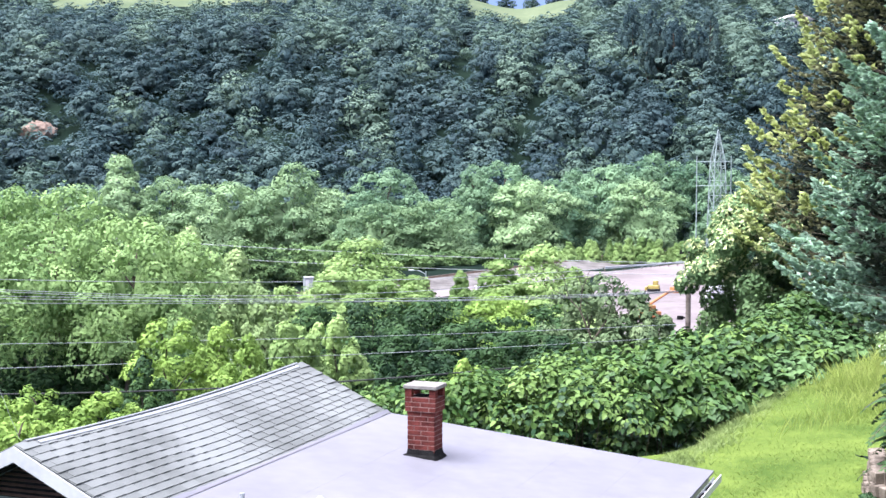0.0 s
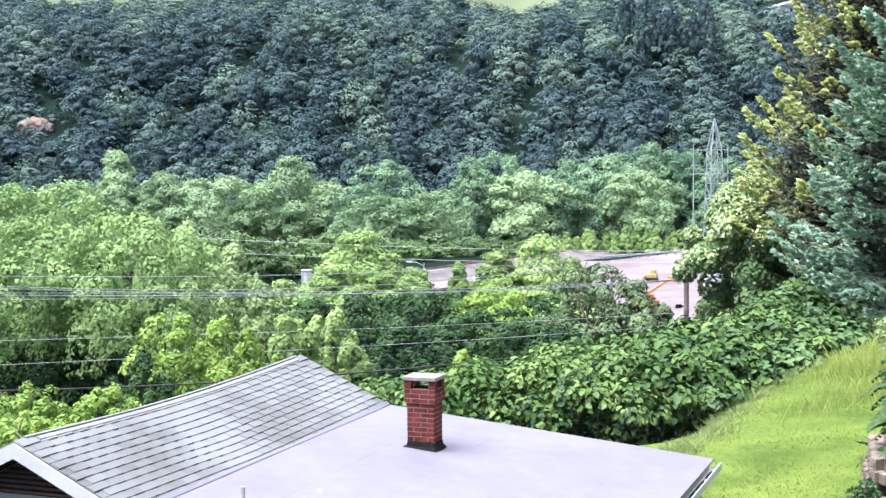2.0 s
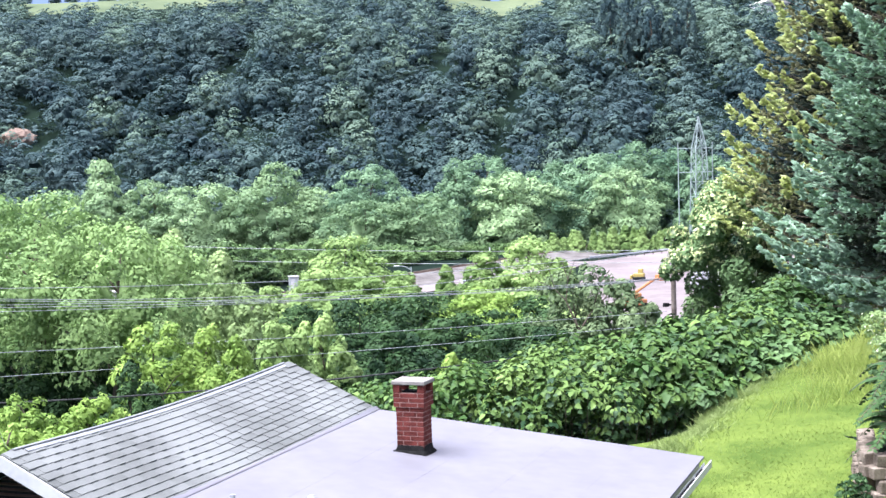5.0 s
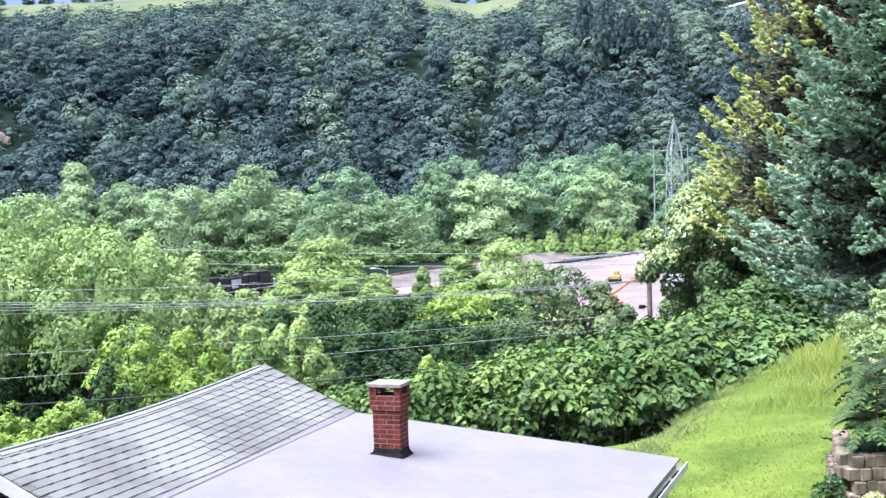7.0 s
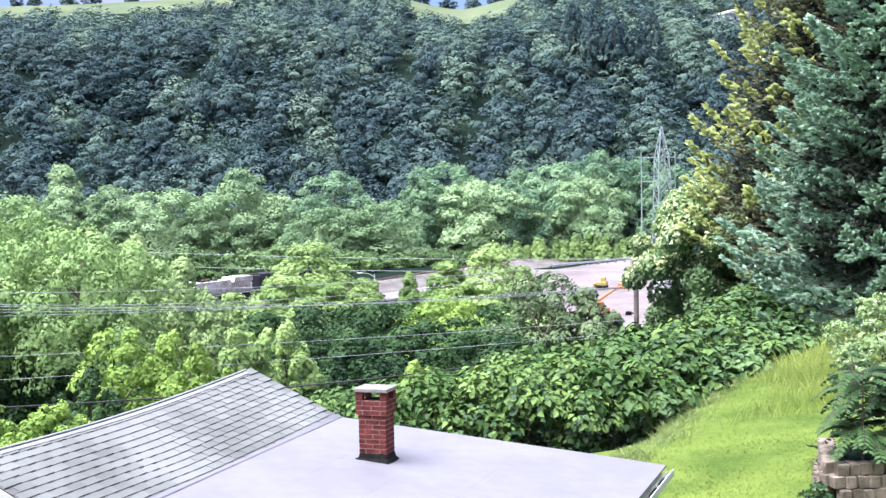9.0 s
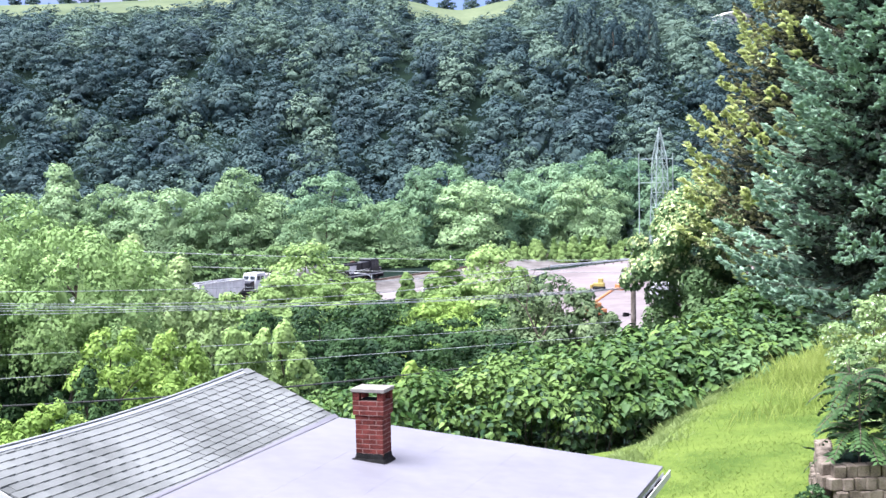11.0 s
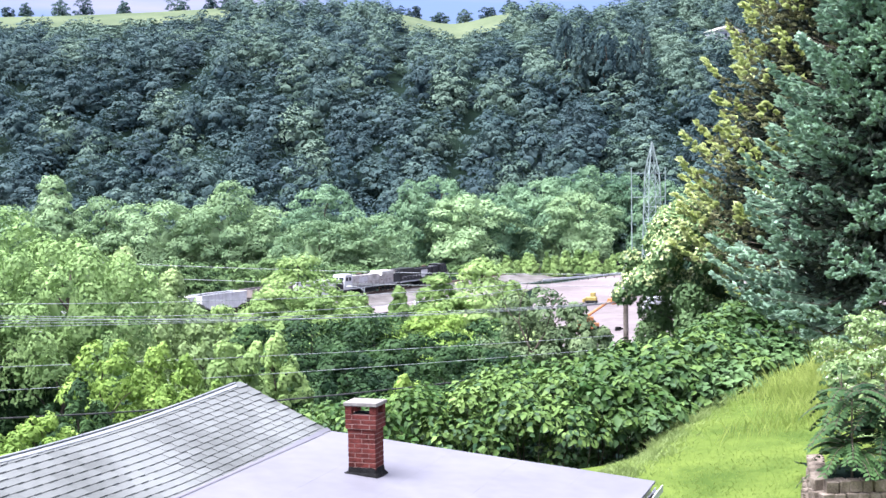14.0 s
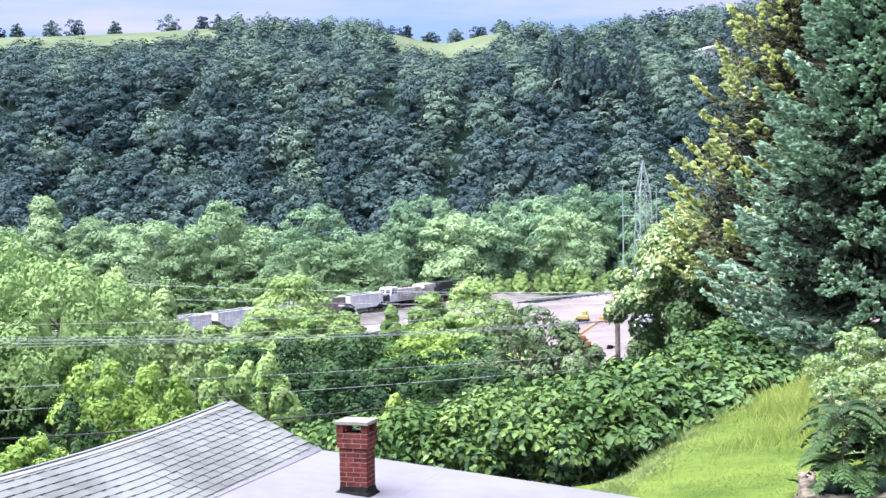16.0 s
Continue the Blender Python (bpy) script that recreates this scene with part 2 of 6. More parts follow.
def quads(name, verts, faces, mat, parent=None, label="", smooth=False):
    """A mesh from numpy arrays: verts (n, 3), faces (k, 4) or (k, 3)."""
    me = bpy.data.meshes.new(name)
    verts = np.asarray(verts, dtype=np.float32)
    faces = np.asarray(faces, dtype=np.int32)
    k, w = faces.shape
    me.vertices.add(len(verts))
    me.vertices.foreach_set("co", verts.ravel())
    me.loops.add(k * w)
    me.loops.foreach_set("vertex_index", faces.ravel())
    me.polygons.add(k)
    me.polygons.foreach_set("loop_start", np.arange(0, k * w, w, dtype=np.int32))
    me.polygons.foreach_set("loop_total", np.full(k, w, dtype=np.int32))
    me.update(calc_edges=True)
    if smooth:
        me.polygons.foreach_set("use_smooth", np.ones(k, dtype=bool))
    me.materials.append(mat)
    ob = new(name, me)
    ob.parent = parent
    if label:
        ob["label"] = label
    return ob


def box(bm, size, at, bevel=0.0, turn=None):
    """A box of that size with its centre at `at`, its edges bevelled."""
    made = bmesh.ops.create_cube(bm, size=1.0)["verts"]
    m = Matrix.Translation(at) @ (turn or Matrix()) @ Matrix.Diagonal((*size, 1))
    bmesh.ops.transform(bm, matrix=m, verts=made)
    if bevel:
        edges = {e for v in made for e in v.link_edges}
        bmesh.ops.bevel(bm, geom=list(edges), offset=bevel, segments=1, affect="EDGES")
    return bm


def rod(bm, a, b, ra, rb=None, sides=8):
    """A tapered rod from a to b."""
    a, b = Vector(a), Vector(b)
    d = b - a
    m = Matrix.Translation((a + b) / 2) @ d.to_track_quat("Z", "Y").to_matrix().to_4x4()
    bmesh.ops.create_cone(bm, cap_ends=True, segments=sides, radius1=ra, radius2=ra if rb is None else rb, depth=d.length, matrix=m)
    return bm


def unit(a):
    return a / np.maximum(np.linalg.norm(a, axis=-1, keepdims=True), 1e-6)


def leaves(points, normals, size, rng, shape=0.8, fold=0.12, simple=True):
    """Pointed leaves at the points, facing along the normals: triangles, or folded quads. Returns verts, faces."""
    n = len(points)
    size = np.broadcast_to(np.asarray(size, dtype=float), (n,))[:, None]
    side = unit(np.cross(normals, rng.normal(size=(n, 3))))
    along = np.cross(normals, side)
    if simple:
        v = np.stack([points - along * size * 0.45 + side * size * 0.5, points + along * size * 0.6, points - along * size * 0.45 - side * size * 0.5], axis=1)
        return v.reshape(-1, 3), np.arange(3 * n).reshape(n, 3)
    v = np.stack([points - along * size * 0.5, points + side * size * 0.5 * shape - normals * size * fold,
                  points + along * size * 0.5, points - side * size * 0.5 * shape - normals * size * fold], axis=1)
    return v.reshape(-1, 3), np.arange(4 * n).reshape(n, 4)


def profile(form, u):
    """How far a crown reaches out at the share u of its height, 0 to 1."""
    if form == "round":
        r = np.sqrt(np.clip(1 - ((u - 0.42) / 0.60) ** 2, 0, 1))
    elif form == "cone":
        r = np.clip(1.0 - 0.92 * u, 0, 1) * np.clip(0.55 + 4 * u, 0, 1)
    else:
        r = np.sqrt(np.clip(1 - ((u - 0.36) / 0.68) ** 2, 0, 1)) ** 1.35
    return np.maximum(r, 0.05)


def lobes_of(rng, height, width, count, form="round", low=0.25, lump=0.13):
    """Centres and radii of the leafy clumps of a crown whose foot is at the origin."""
    grid = np.linspace(0.03, 1.0, 60)
    wt = profile(form, grid) + 0.12
    u = np.clip(np.interp((np.arange(count) + rng.random(count)) / count, np.cumsum(wt) / wt.sum(), grid), 0, 1)
    ang = np.arange(count) * 2.39996 + rng.normal(size=count) * 0.35
    p1, p2 = rng.uniform(0, 6.28, 2)
    wavy = 1 + 0.13 * np.sin(3 * ang + p1 + 4 * u) + 0.09 * np.sin(5 * ang + p2 - 7 * u)
    rad = width * lump * rng.uniform(0.7, 1.35, count) * (1.05 - 0.35 * u)
    inner = np.where(rng.random(count) < 0.22, rng.uniform(0.3, 0.7, count), rng.uniform(0.86, 1.06, count))
    out = np.maximum(profile(form, u) * width * 0.5 * wavy * inner - rad * 0.75, 0)
    z = (low + (1 - low) * u) * height - rad * 0.55
    return np.stack([np.cos(ang) * out, np.sin(ang) * out, z], axis=1), rad


def lobe_leaves(rng, centres, rad, count, size, loose=0.4, flat=0.62, under=-0.12, lean=0.35):
    """Leaves over the domed tops and sides of the clumps; their undersides stay open and dark."""
    k = rng.choice(len(centres), count, p=rad ** 2 / (rad ** 2).sum())
    cz = under + (1 - under) * rng.random(count)
    a = rng.uniform(0, 2 * np.pi, count)
    s = np.sqrt(np.clip(1 - cz ** 2, 0, 1))
    d = np.stack([np.cos(a) * s, np.sin(a) * s, cz], axis=1)
    r = rad[k] * (1 + 0.09 * rng.normal(size=count))
    p = centres[k] + d * r[:, None] * np.array([1.0, 1.0, flat])
    mid = centres.mean(0) * np.array([1.0, 1.0, 0.8])
    nrm = unit(d * 1.0 + unit(p - mid) * lean + np.array([0, 0, 0.1]) + rng.normal(size=(count, 3)) * loose)
    return leaves(p, nrm, size * rng.uniform(0.65, 1.3, count), rng)


def sprays(rng, centres, rad, each, share_of=0.42, flat=0.7):
    """Smaller twig clumps sitting on the upper sides of the large clumps."""
    k = np.repeat(np.arange(len(centres)), each)
    n = len(k)
    cz = rng.uniform(-0.35, 1.0, n)
    a = rng.uniform(0, 2 * np.pi, n)
    s = np.sqrt(1 - cz ** 2)
    d = np.stack([np.cos(a) * s, np.sin(a) * s, cz * flat], axis=1)
    return centres[k] + d * rad[k][:, None] * 0.82, rad[k] * share_of * rng.uniform(0.6, 1.3, n)


def crown_points(rng, c, r, count, under=0.35):
    """Points and outward ways on the outer skin of a crown of clumps; fewer on the undersides."""
    ps, ns, got = [], [], 0
    cc = (c ** 2).sum(1) - (r * 0.97) ** 2
    while got < count:
        n = 4000
        k = rng.choice(len(c), n, p=r ** 2 / (r ** 2).sum())
        d = unit(rng.normal(size=(n, 3)))
        p = c[k] + d * r[k][:, None]
        gap = (p ** 2).sum(1)[:, None] - 2 * (p @ c.T) + cc[None]
        gap[np.arange(n), k] = 1
        ok = (gap.min(1) > 0) & ((d[:, 2] > -0.12) | (rng.random(n) < under))
        ps.append(p[ok])
        ns.append(d[ok])
        got += int(ok.sum())
    return np.concatenate(ps)[:count], np.concatenate(ns)[:count]


GROWN = {}


def grown(form, low, lobes, lump, variant, twiggy=4, squash=0.85):
    """One way of growing, in a crown 10 m wide and 10 m tall: clumps, inner foliage, and leaf places."""
    key = (form, low, lobes, lump, variant, twiggy, squash)
    if key not in GROWN:
        rng = np.random.default_rng(900 + len(GROWN))
        c, r = lobes_of(rng, 10.0, 10.0, lobes, form, low, lump)
        # worked out with round clumps, then flattened: foliage lies in shelves
        flat = np.array((1.0, 1.0, squash))
        sc, sr = c / flat, r
        if twiggy:
            tc, tr = sprays(rng, sc, r, twiggy, 0.45)
            sc, sr = np.concatenate([sc, tc]), np.concatenate([r * 0.9, tr])
        cv, cf = crown_core(sc, sr, 18, 11, 0.6)
        p, d = crown_points(rng, sc, sr, 15000, 0.04)
        GROWN[key] = (c, (cv * flat, cf), (p * flat, unit(d / flat)))
    return GROWN[key]


def crown_core(c, r, around=20, up=11, share_of=0.86):
    """The dense inner foliage, well inside the outer leaves."""
    mid = np.array((c[:, 0].mean(), c[:, 1].mean(), c[:, 2].min() + 0.4 * (c[:, 2].max() - c[:, 2].min())))
    th = np.linspace(0.02, math.pi - 0.02, up)[:, None]
    ph = (np.arange(around) * 2 * math.pi / around)[None]
    d = np.stack([np.sin(th) * np.cos(ph), np.sin(th) * np.sin(ph), np.cos(th) + 0 * ph], axis=2).reshape(-1, 3)
    to = c - mid
    along = d @ to.T
    inside = r[None] ** 2 - (to ** 2).sum(1)[None] + along ** 2
    t = np.where(inside > 0, along + np.sqrt(np.maximum(inside, 0)), 0.0).max(1).reshape(up, around)
    t = np.minimum.reduce([t, np.roll(t, 1, 1), np.roll(t, -1, 1)])
    t[1:-1] = np.minimum.reduce([t[1:-1], t[:-2], t[2:]])
    t[0], t[-1] = t[1].min() * 0.9, t[-2].min() * 0.9
    v = mid + d * (np.maximum(t.ravel(), 0.02) * share_of)[:, None]
    i, j = np.meshgrid(np.arange(up - 1), np.arange(around), indexing="ij")
    q = np.stack([i * around + j, (i + 1) * around + j, (i + 1) * around + (j + 1) % around, i * around + (j + 1) % around], axis=2).reshape(-1, 4)
    return v, np.concatenate([q[:, :3], q[:, [0, 2, 3]]])


def merged(*sets):
    """Several (verts, faces) sets of triangles as one."""
    vs, fs, base = [], [], 0
    for v, f in sets:
        vs.append(v)
        fs.append(f + base)
        base += len(v)
    return np.concatenate(vs), np.concatenate(fs)


def trunk_mesh(rng, height, radius, centres, limbs=7):
    """A tapered, slightly bent trunk and limbs that reach into the crown's lobes."""
    bm = bmesh.new()
    at, r = Vector((0, 0, -0.4)), radius
    pts = [at]
    for i in range(5):
        nxt = Vector((rng.normal() * 0.02 * height, rng.normal() * 0.02 * height, height * (i + 1) / 5.5))
        rod(bm, pts[-1], nxt, r, r * 0.78, 7)
        r *= 0.78
        pts.append(nxt)
    for c in centres[rng.choice(len(centres), min(limbs, len(centres)), replace=False)]:
        z = max(0.18 * height, c[2] - 0.35 * (abs(c[0]) + abs(c[1])) - 0.08 * height)
        k = min(4, int(z / (height / 5.5)))
        foot = pts[k].lerp(pts[k + 1], min(1, z / (height / 5.5) - k))
        mid = foot.lerp(Vector(c), 0.5) + Vector((0, 0, 0.03 * height))
        rod(bm, foot, mid, radius * 0.34, radius * 0.22, 5)
        rod(bm, mid, c, radius * 0.22, radius * 0.06, 5)
    return bm


def tree(name, x, y, z, height, width, leaf, label, seed, form="round", count=3000, size=0.5, lobes=60, low=0.15, bark=None, loose=0.2, limbs=9, lump=0.13, category="tree", group=""):
    rng = np.random.default_rng(seed)
    foot = new(name)
    foot.matrix_basis = pose(x, y, z, 0, 0, float(rng.uniform(0, 360)))
    c, (cv, cf), (p, d) = grown(form, low, lobes, lump, seed % 3)
    scale = np.array((width / 10, width / 10, height / 10))
    part("trunk", trunk_mesh(rng, height * 0.92, max(0.1, height * 0.015), c * scale, limbs), bark or BARK, foot)
    n = min(count, len(p))
    at = p[:n] * scale + d[:n] * (rng.normal(size=n) * 0.012 * width)[:, None]
    nrm = unit(d[:n] / scale * scale.mean() + np.array((0, 0, 0.15)) + rng.normal(size=(n, 3)) * loose)
    v, f = merged((cv * scale, cf), leaves(at, nrm, size * rng.uniform(0.65, 1.3, n), rng))
    quads("crown", v, f, leaf, foot)
    return tagged(foot, label, category, group)


# ---------------------------------------------------------------- ground


def ease(a, b, t):
    t = np.clip((t - a) / (b - a), 0, 1)
    return t * t * (3 - 2 * t)


def ground_z(x, y):
    """Height of the ground: a lawn on a shelf, a bank down to the valley floor, and the wooded hill beyond."""
    x, y = np.asarray(x, float), np.asarray(y, float)
    bank = -7.2 - 4.8 * ease(26, 46, y) - 7.0 * ease(44, 85, y) - 5.2 * ease(80, 150, y)
    lawn = -4.72 - 0.09 * (8 - np.clip(x, -4, 16)) - 0.012 * (np.clip(y, 15, 40) - 18) + 3.1 * (1 - ease(3, 14, y))
    lawn = lawn + (bank - lawn) * ease(40, 95, y)
    edge = 4.4 + 0.5 * (np.clip(y, 10, 60) - 24) - 24 * (1 - ease(21.5, 24.5, y))
    near = bank + (lawn - bank) * ease(edge - 2.6, edge + 0.4, x)
    rise = np.clip(y - 388 - 0.05 * x, 0, None)
    hill = 82 * ease(-40, 185, rise) * (rise > 0) * (1 + 0.05 * np.sin(x * 0.013 + 1.0)) - 82 * ease(-40, 185, 0.0)
    hill = np.where(rise > 0, np.maximum(hill, 0), 0) + 0.23 * np.clip(rise - 170, 0, 145) + 0.10 * np.clip(rise - 315, 0, 100)
    hill = hill + 27 * ease(28, 260, x - 0.08 * y) * ease(60, 300, rise)
    hill = hill - 7 * np.exp(-((x / np.maximum(y, 1) - 0.055) / 0.032) ** 2) * ease(90, 220, rise)
    hill = hill + 5.5 * ease(0.0, -0.12, x / np.maximum(y, 1)) * ease(60, 170, rise)
    hill = hill - 5 * np.exp(-((x - 78 - 0.10 * (y - 420)) / 20) ** 2) * ease(10, 90, rise)
    return near + hill
# ---------------------------------------------------------------- ground sheet


def steps(*spans):
    return np.unique(np.concatenate([np.arange(a, b, s) for a, b, s in spans]))


def is_meadow(x, y):
    return ((y > 640) & (((x > -0.29 * y) & (x < -0.108 * y)) | ((x > 0.018 * y) & (x < 0.098 * y)))) | (y > 815)


def ground():
    xs = steps((-1800, -300, 100), (-300, -60, 10), (-60, 60, 1.0), (60, 400, 10), (400, 2000, 100))
    ys = steps((-80, 60, 1.0), (60, 390, 6), (390, 960, 12), (960, 4600, 140))
    gx, gy = np.meshgrid(xs, ys)
    rng = np.random.default_rng(3)
    gz = ground_z(gx, gy) + rng.normal(size=gx.shape) * 0.012
    v = np.stack([gx, gy, gz], axis=-1).reshape(-1, 3)
    nx = len(xs)
    i = (np.arange(len(ys) - 1)[:, None] * nx + np.arange(nx - 1)[None, :]).ravel()
    f = np.stack([i, i + 1, i + nx + 1, i + nx], axis=1)
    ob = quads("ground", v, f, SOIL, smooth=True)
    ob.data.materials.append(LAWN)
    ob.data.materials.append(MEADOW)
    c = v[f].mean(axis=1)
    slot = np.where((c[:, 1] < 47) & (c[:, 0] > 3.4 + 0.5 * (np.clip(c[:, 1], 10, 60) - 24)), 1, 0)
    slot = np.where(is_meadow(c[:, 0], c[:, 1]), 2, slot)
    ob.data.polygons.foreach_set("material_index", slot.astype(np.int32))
    return tagged(ob, "grassy bank, wooded valley floor and hill", "ground", kind="structure")


ground()


EARTH = (-135.7, 456.0)
FARM = (150.0, 585.0)


def crown_kinds(rng, count, size, kinds=9):
    """Crowns of different growth, 10 m wide and 10 m tall, for the far woods."""
    out = []
    for i in range(kinds):
        c, core, (p, d) = grown(("round", "round", "oval")[i % 3], 0.05, 34, 0.145, i, 0, 0.72)
        pick = rng.choice(len(p), count, replace=False)
        nrm = unit(d[pick] * 0.6 + unit(p[pick] - np.array((0, 0, 3.5))) * 0.6 + np.array((0, 0, 0.1)) + rng.normal(size=(count, 3)) * 0.07)
        out.append(merged(core, leaves(p[pick], nrm, size * rng.uniform(0.65, 1.3, count), rng)))
    return out


# woods: near edge, far edge, spacing, least and most height, least and most width, shares of the four greens
# undergrowth draws only the darker greens, to put shade between the crowns
TALL, UNDER = (0.25, 0.35, 0.25, 0.15), (0.7, 0.3, 0.0, 0.0)
# the farthest stand takes the lighter greens, paled for haze
STANDS = [(390, 568, 14.3, 13, 20, 14.0, 20.0, TALL), (397, 560, 12.5, 6, 9, 11.0, 14.0, UNDER), (568, 800, 12.5, 7.5, 13, 8.0, 12.5, (0.05, 0.2, 0.35, 0.4))]


def hill_woods():
    """The trees of the far hill, the undergrowth between them, and the plateau behind."""
    rng = np.random.default_rng(11)
    made = [([], []) for _ in HAZY_HILL_LEAVES]
    base = [0] * len(HAZY_HILL_LEAVES)
    stand_kinds = (crown_kinds(rng, 1300, 0.48), crown_kinds(rng, 260, 0.95), crown_kinds(rng, 400, 0.95))
    for (y0, y1, step, h0, h1, w0, w1, shares), kinds in zip(STANDS, stand_kinds):
        for row, y in enumerate(np.arange(y0, y1, step)):
            for x in np.arange(-0.37 * y - 15 + (row % 2) * step / 2, 0.50 * y + 25, step):
                px, py = x + rng.uniform(-0.35, 0.35) * step, y + rng.uniform(-0.35, 0.35) * step
                if is_meadow(np.float64(px), np.float64(py)):
                    continue
                if py > 680 and rng.random() < 0.4:
                    continue
                if EARTH[1] - 17 < py < EARTH[1] + 3 and abs(px + 0.2975 * py) < 8:
                    continue
                if abs(px - FARM[0] + 4) < 9 and FARM[1] - 34 < py < FARM[1] + 10:
                    continue
                clear = py > 525 and (-0.29 < px / py < -0.10 or 0.01 < px / py < 0.105)
                h = rng.uniform(h0, h1) * (0.6 if clear else 0.8 if py > 520 else 1)
                w = rng.uniform(w0, w1)
                v, f = kinds[int(rng.integers(len(kinds)))]
                a = rng.uniform(0, 6.28)
                turn = np.array(((math.cos(a), math.sin(a), 0), (-math.sin(a), math.cos(a), 0), (0, 0, 1)))
                v = (v @ turn) * np.array((w / 10, w / 10, h / 10))
                # upper and right-hand slopes draw lighter greens, as if hazed
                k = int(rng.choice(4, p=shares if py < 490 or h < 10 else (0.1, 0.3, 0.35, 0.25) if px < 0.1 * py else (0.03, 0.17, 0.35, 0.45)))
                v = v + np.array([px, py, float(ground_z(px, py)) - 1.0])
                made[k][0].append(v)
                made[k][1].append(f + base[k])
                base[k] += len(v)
    for k, (mat, label) in enumerate(HAZY_HILL_LEAVES):
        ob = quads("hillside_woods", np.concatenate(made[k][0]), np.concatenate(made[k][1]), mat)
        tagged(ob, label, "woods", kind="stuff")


hill_woods()

# ---------------------------------------------------------------- trees of the valley
LEAF_KINDS = [LEAF_VALLEY, LEAF_VALLEY_B, LEAF_MID, LEAF_BRIGHT]
VALLEY_TREES = [
    (-91.3, 385.0, 27.5, 26.0, 1, 'cone'),
    (-101.4, 372.0, 19.5, 25.1, 1, 'round'),
    (-113.2, 365.0, 15.5, 21.4, 1, 'round'),
    (-76.6, 380.0, 21.5, 20.5, 0, 'round'),
    (-61.2, 368.0, 20.1, 31.5, 0, 'round'),
    (-39.8, 362.0, 25.0, 24.4, 0, 'oval'),
    (-30.1, 372.0, 18.0, 18.4, 0, 'round'),
    (-14.7, 375.0, 23.7, 25.3, 0, 'oval'),
    (-22.1, 368.0, 17.3, 21.5, 0, 'round'),
    (-15.5, 345.0, 15.0, 25.0, 1, 'round'),
    (-2.0, 346.0, 16.0, 26.0, 1, 'round'),
    (8.4, 372.0, 24.7, 14.2, 0, 'oval'),
    (16.8, 380.0, 25.8, 23.9, 0, 'round'),
    (23.9, 368.0, 20.7, 28.2, 1, 'round'),
    (34.3, 372.0, 18.5, 18.4, 0, 'round'),
    (46.7, 385.0, 25.0, 22.5, 0, 'round'),
]
VALLEY_TREES += [
    (55.2, 372.0, 20.9, 25.1, 1, 'round'),
    (60.2, 395.0, 26.3, 26.7, 0, 'round'),
    (71.7, 390.0, 25.8, 22.8, 0, 'round'),
    (79.1, 375.0, 23.4, 20.2, 0, 'round'),
    (36.9, 392.0, 22.3, 21.2, 0, 'round'),
    (0.2, 375.0, 15.6, 15.2, 0, 'round'),
    (-51.8, 378.0, 18.7, 18.7, 0, 'round'),
    (-130.8, 372.0, 17.2, 26.8, 1, 'round'),
    (-67.0, 262.0, 10.0, 13.0, 2, 'round'),
    (-59.9, 262.0, 9.5, 13.0, 2, 'round'),
    (-53.4, 265.0, 9.8, 13.1, 2, 'round'),
    (-47.3, 268.0, 8.9, 13.3, 2, 'round'),
    (-41.0, 270.0, 9.6, 13.4, 2, 'round'),
    (-35.8, 274.0, 8.6, 12.3, 2, 'round'),
    (-29.8, 282.0, 8.3, 14.0, 2, 'round'),
]
VALLEY_TREES += [
    (-23.6, 292.0, 8.4, 13.1, 2, 'round'),
    (-17.0, 304.0, 7.1, 13.7, 2, 'round'),
    (-8.6, 322.0, 4.7, 15.9, 2, 'round'),
    (0.8, 334.0, 3.3, 15.0, 2, 'round'),
    (9.4, 342.0, 3.5, 13.9, 2, 'round'),
    (17.4, 346.0, 2.6, 14.0, 2, 'round'),
    (25.7, 350.0, 3.1, 14.2, 2, 'round'),
    (90.3, 370.0, 23.4, 25.0, 0, 'round'),
    (102.8, 365.0, 21.9, 24.6, 0, 'round'),
    (119.6, 370.0, 23.4, 25.0, 0, 'round'),
    (31.1, 333.7, 7.1, 9.2, 3, 'oval'),
    (32.1, 340.8, 5.5, 5.2, 3, 'oval'),
    (33.8, 336.9, 5.2, 6.7, 3, 'cone'),
    (37.1, 341.4, 7.3, 9.4, 3, 'round'),
    (36.7, 341.5, 6.4, 8.0, 3, 'cone'),
]
VALLEY_TREES += [
    (37.8, 337.5, 7.0, 6.8, 3, 'oval'),
    (41.6, 337.7, 7.6, 5.5, 3, 'oval'),
    (43.8, 341.4, 6.4, 5.7, 3, 'oval'),
    (43.6, 335.0, 6.5, 6.6, 3, 'round'),
    (46.1, 336.3, 8.1, 6.7, 3, 'round'),
    (46.9, 341.0, 7.7, 9.4, 3, 'cone'),
    (49.5, 337.8, 8.3, 9.0, 3, 'oval'),
    (51.3, 336.1, 7.8, 6.2, 3, 'cone'),
    (52.7, 341.1, 6.9, 9.4, 3, 'round'),
    (53.2, 334.0, 7.9, 8.3, 3, 'cone'),
    (56.0, 333.7, 5.3, 5.4, 3, 'oval'),
    (58.1, 337.6, 6.5, 5.5, 3, 'cone'),
    (59.0, 333.8, 7.1, 7.8, 3, 'cone'),
]
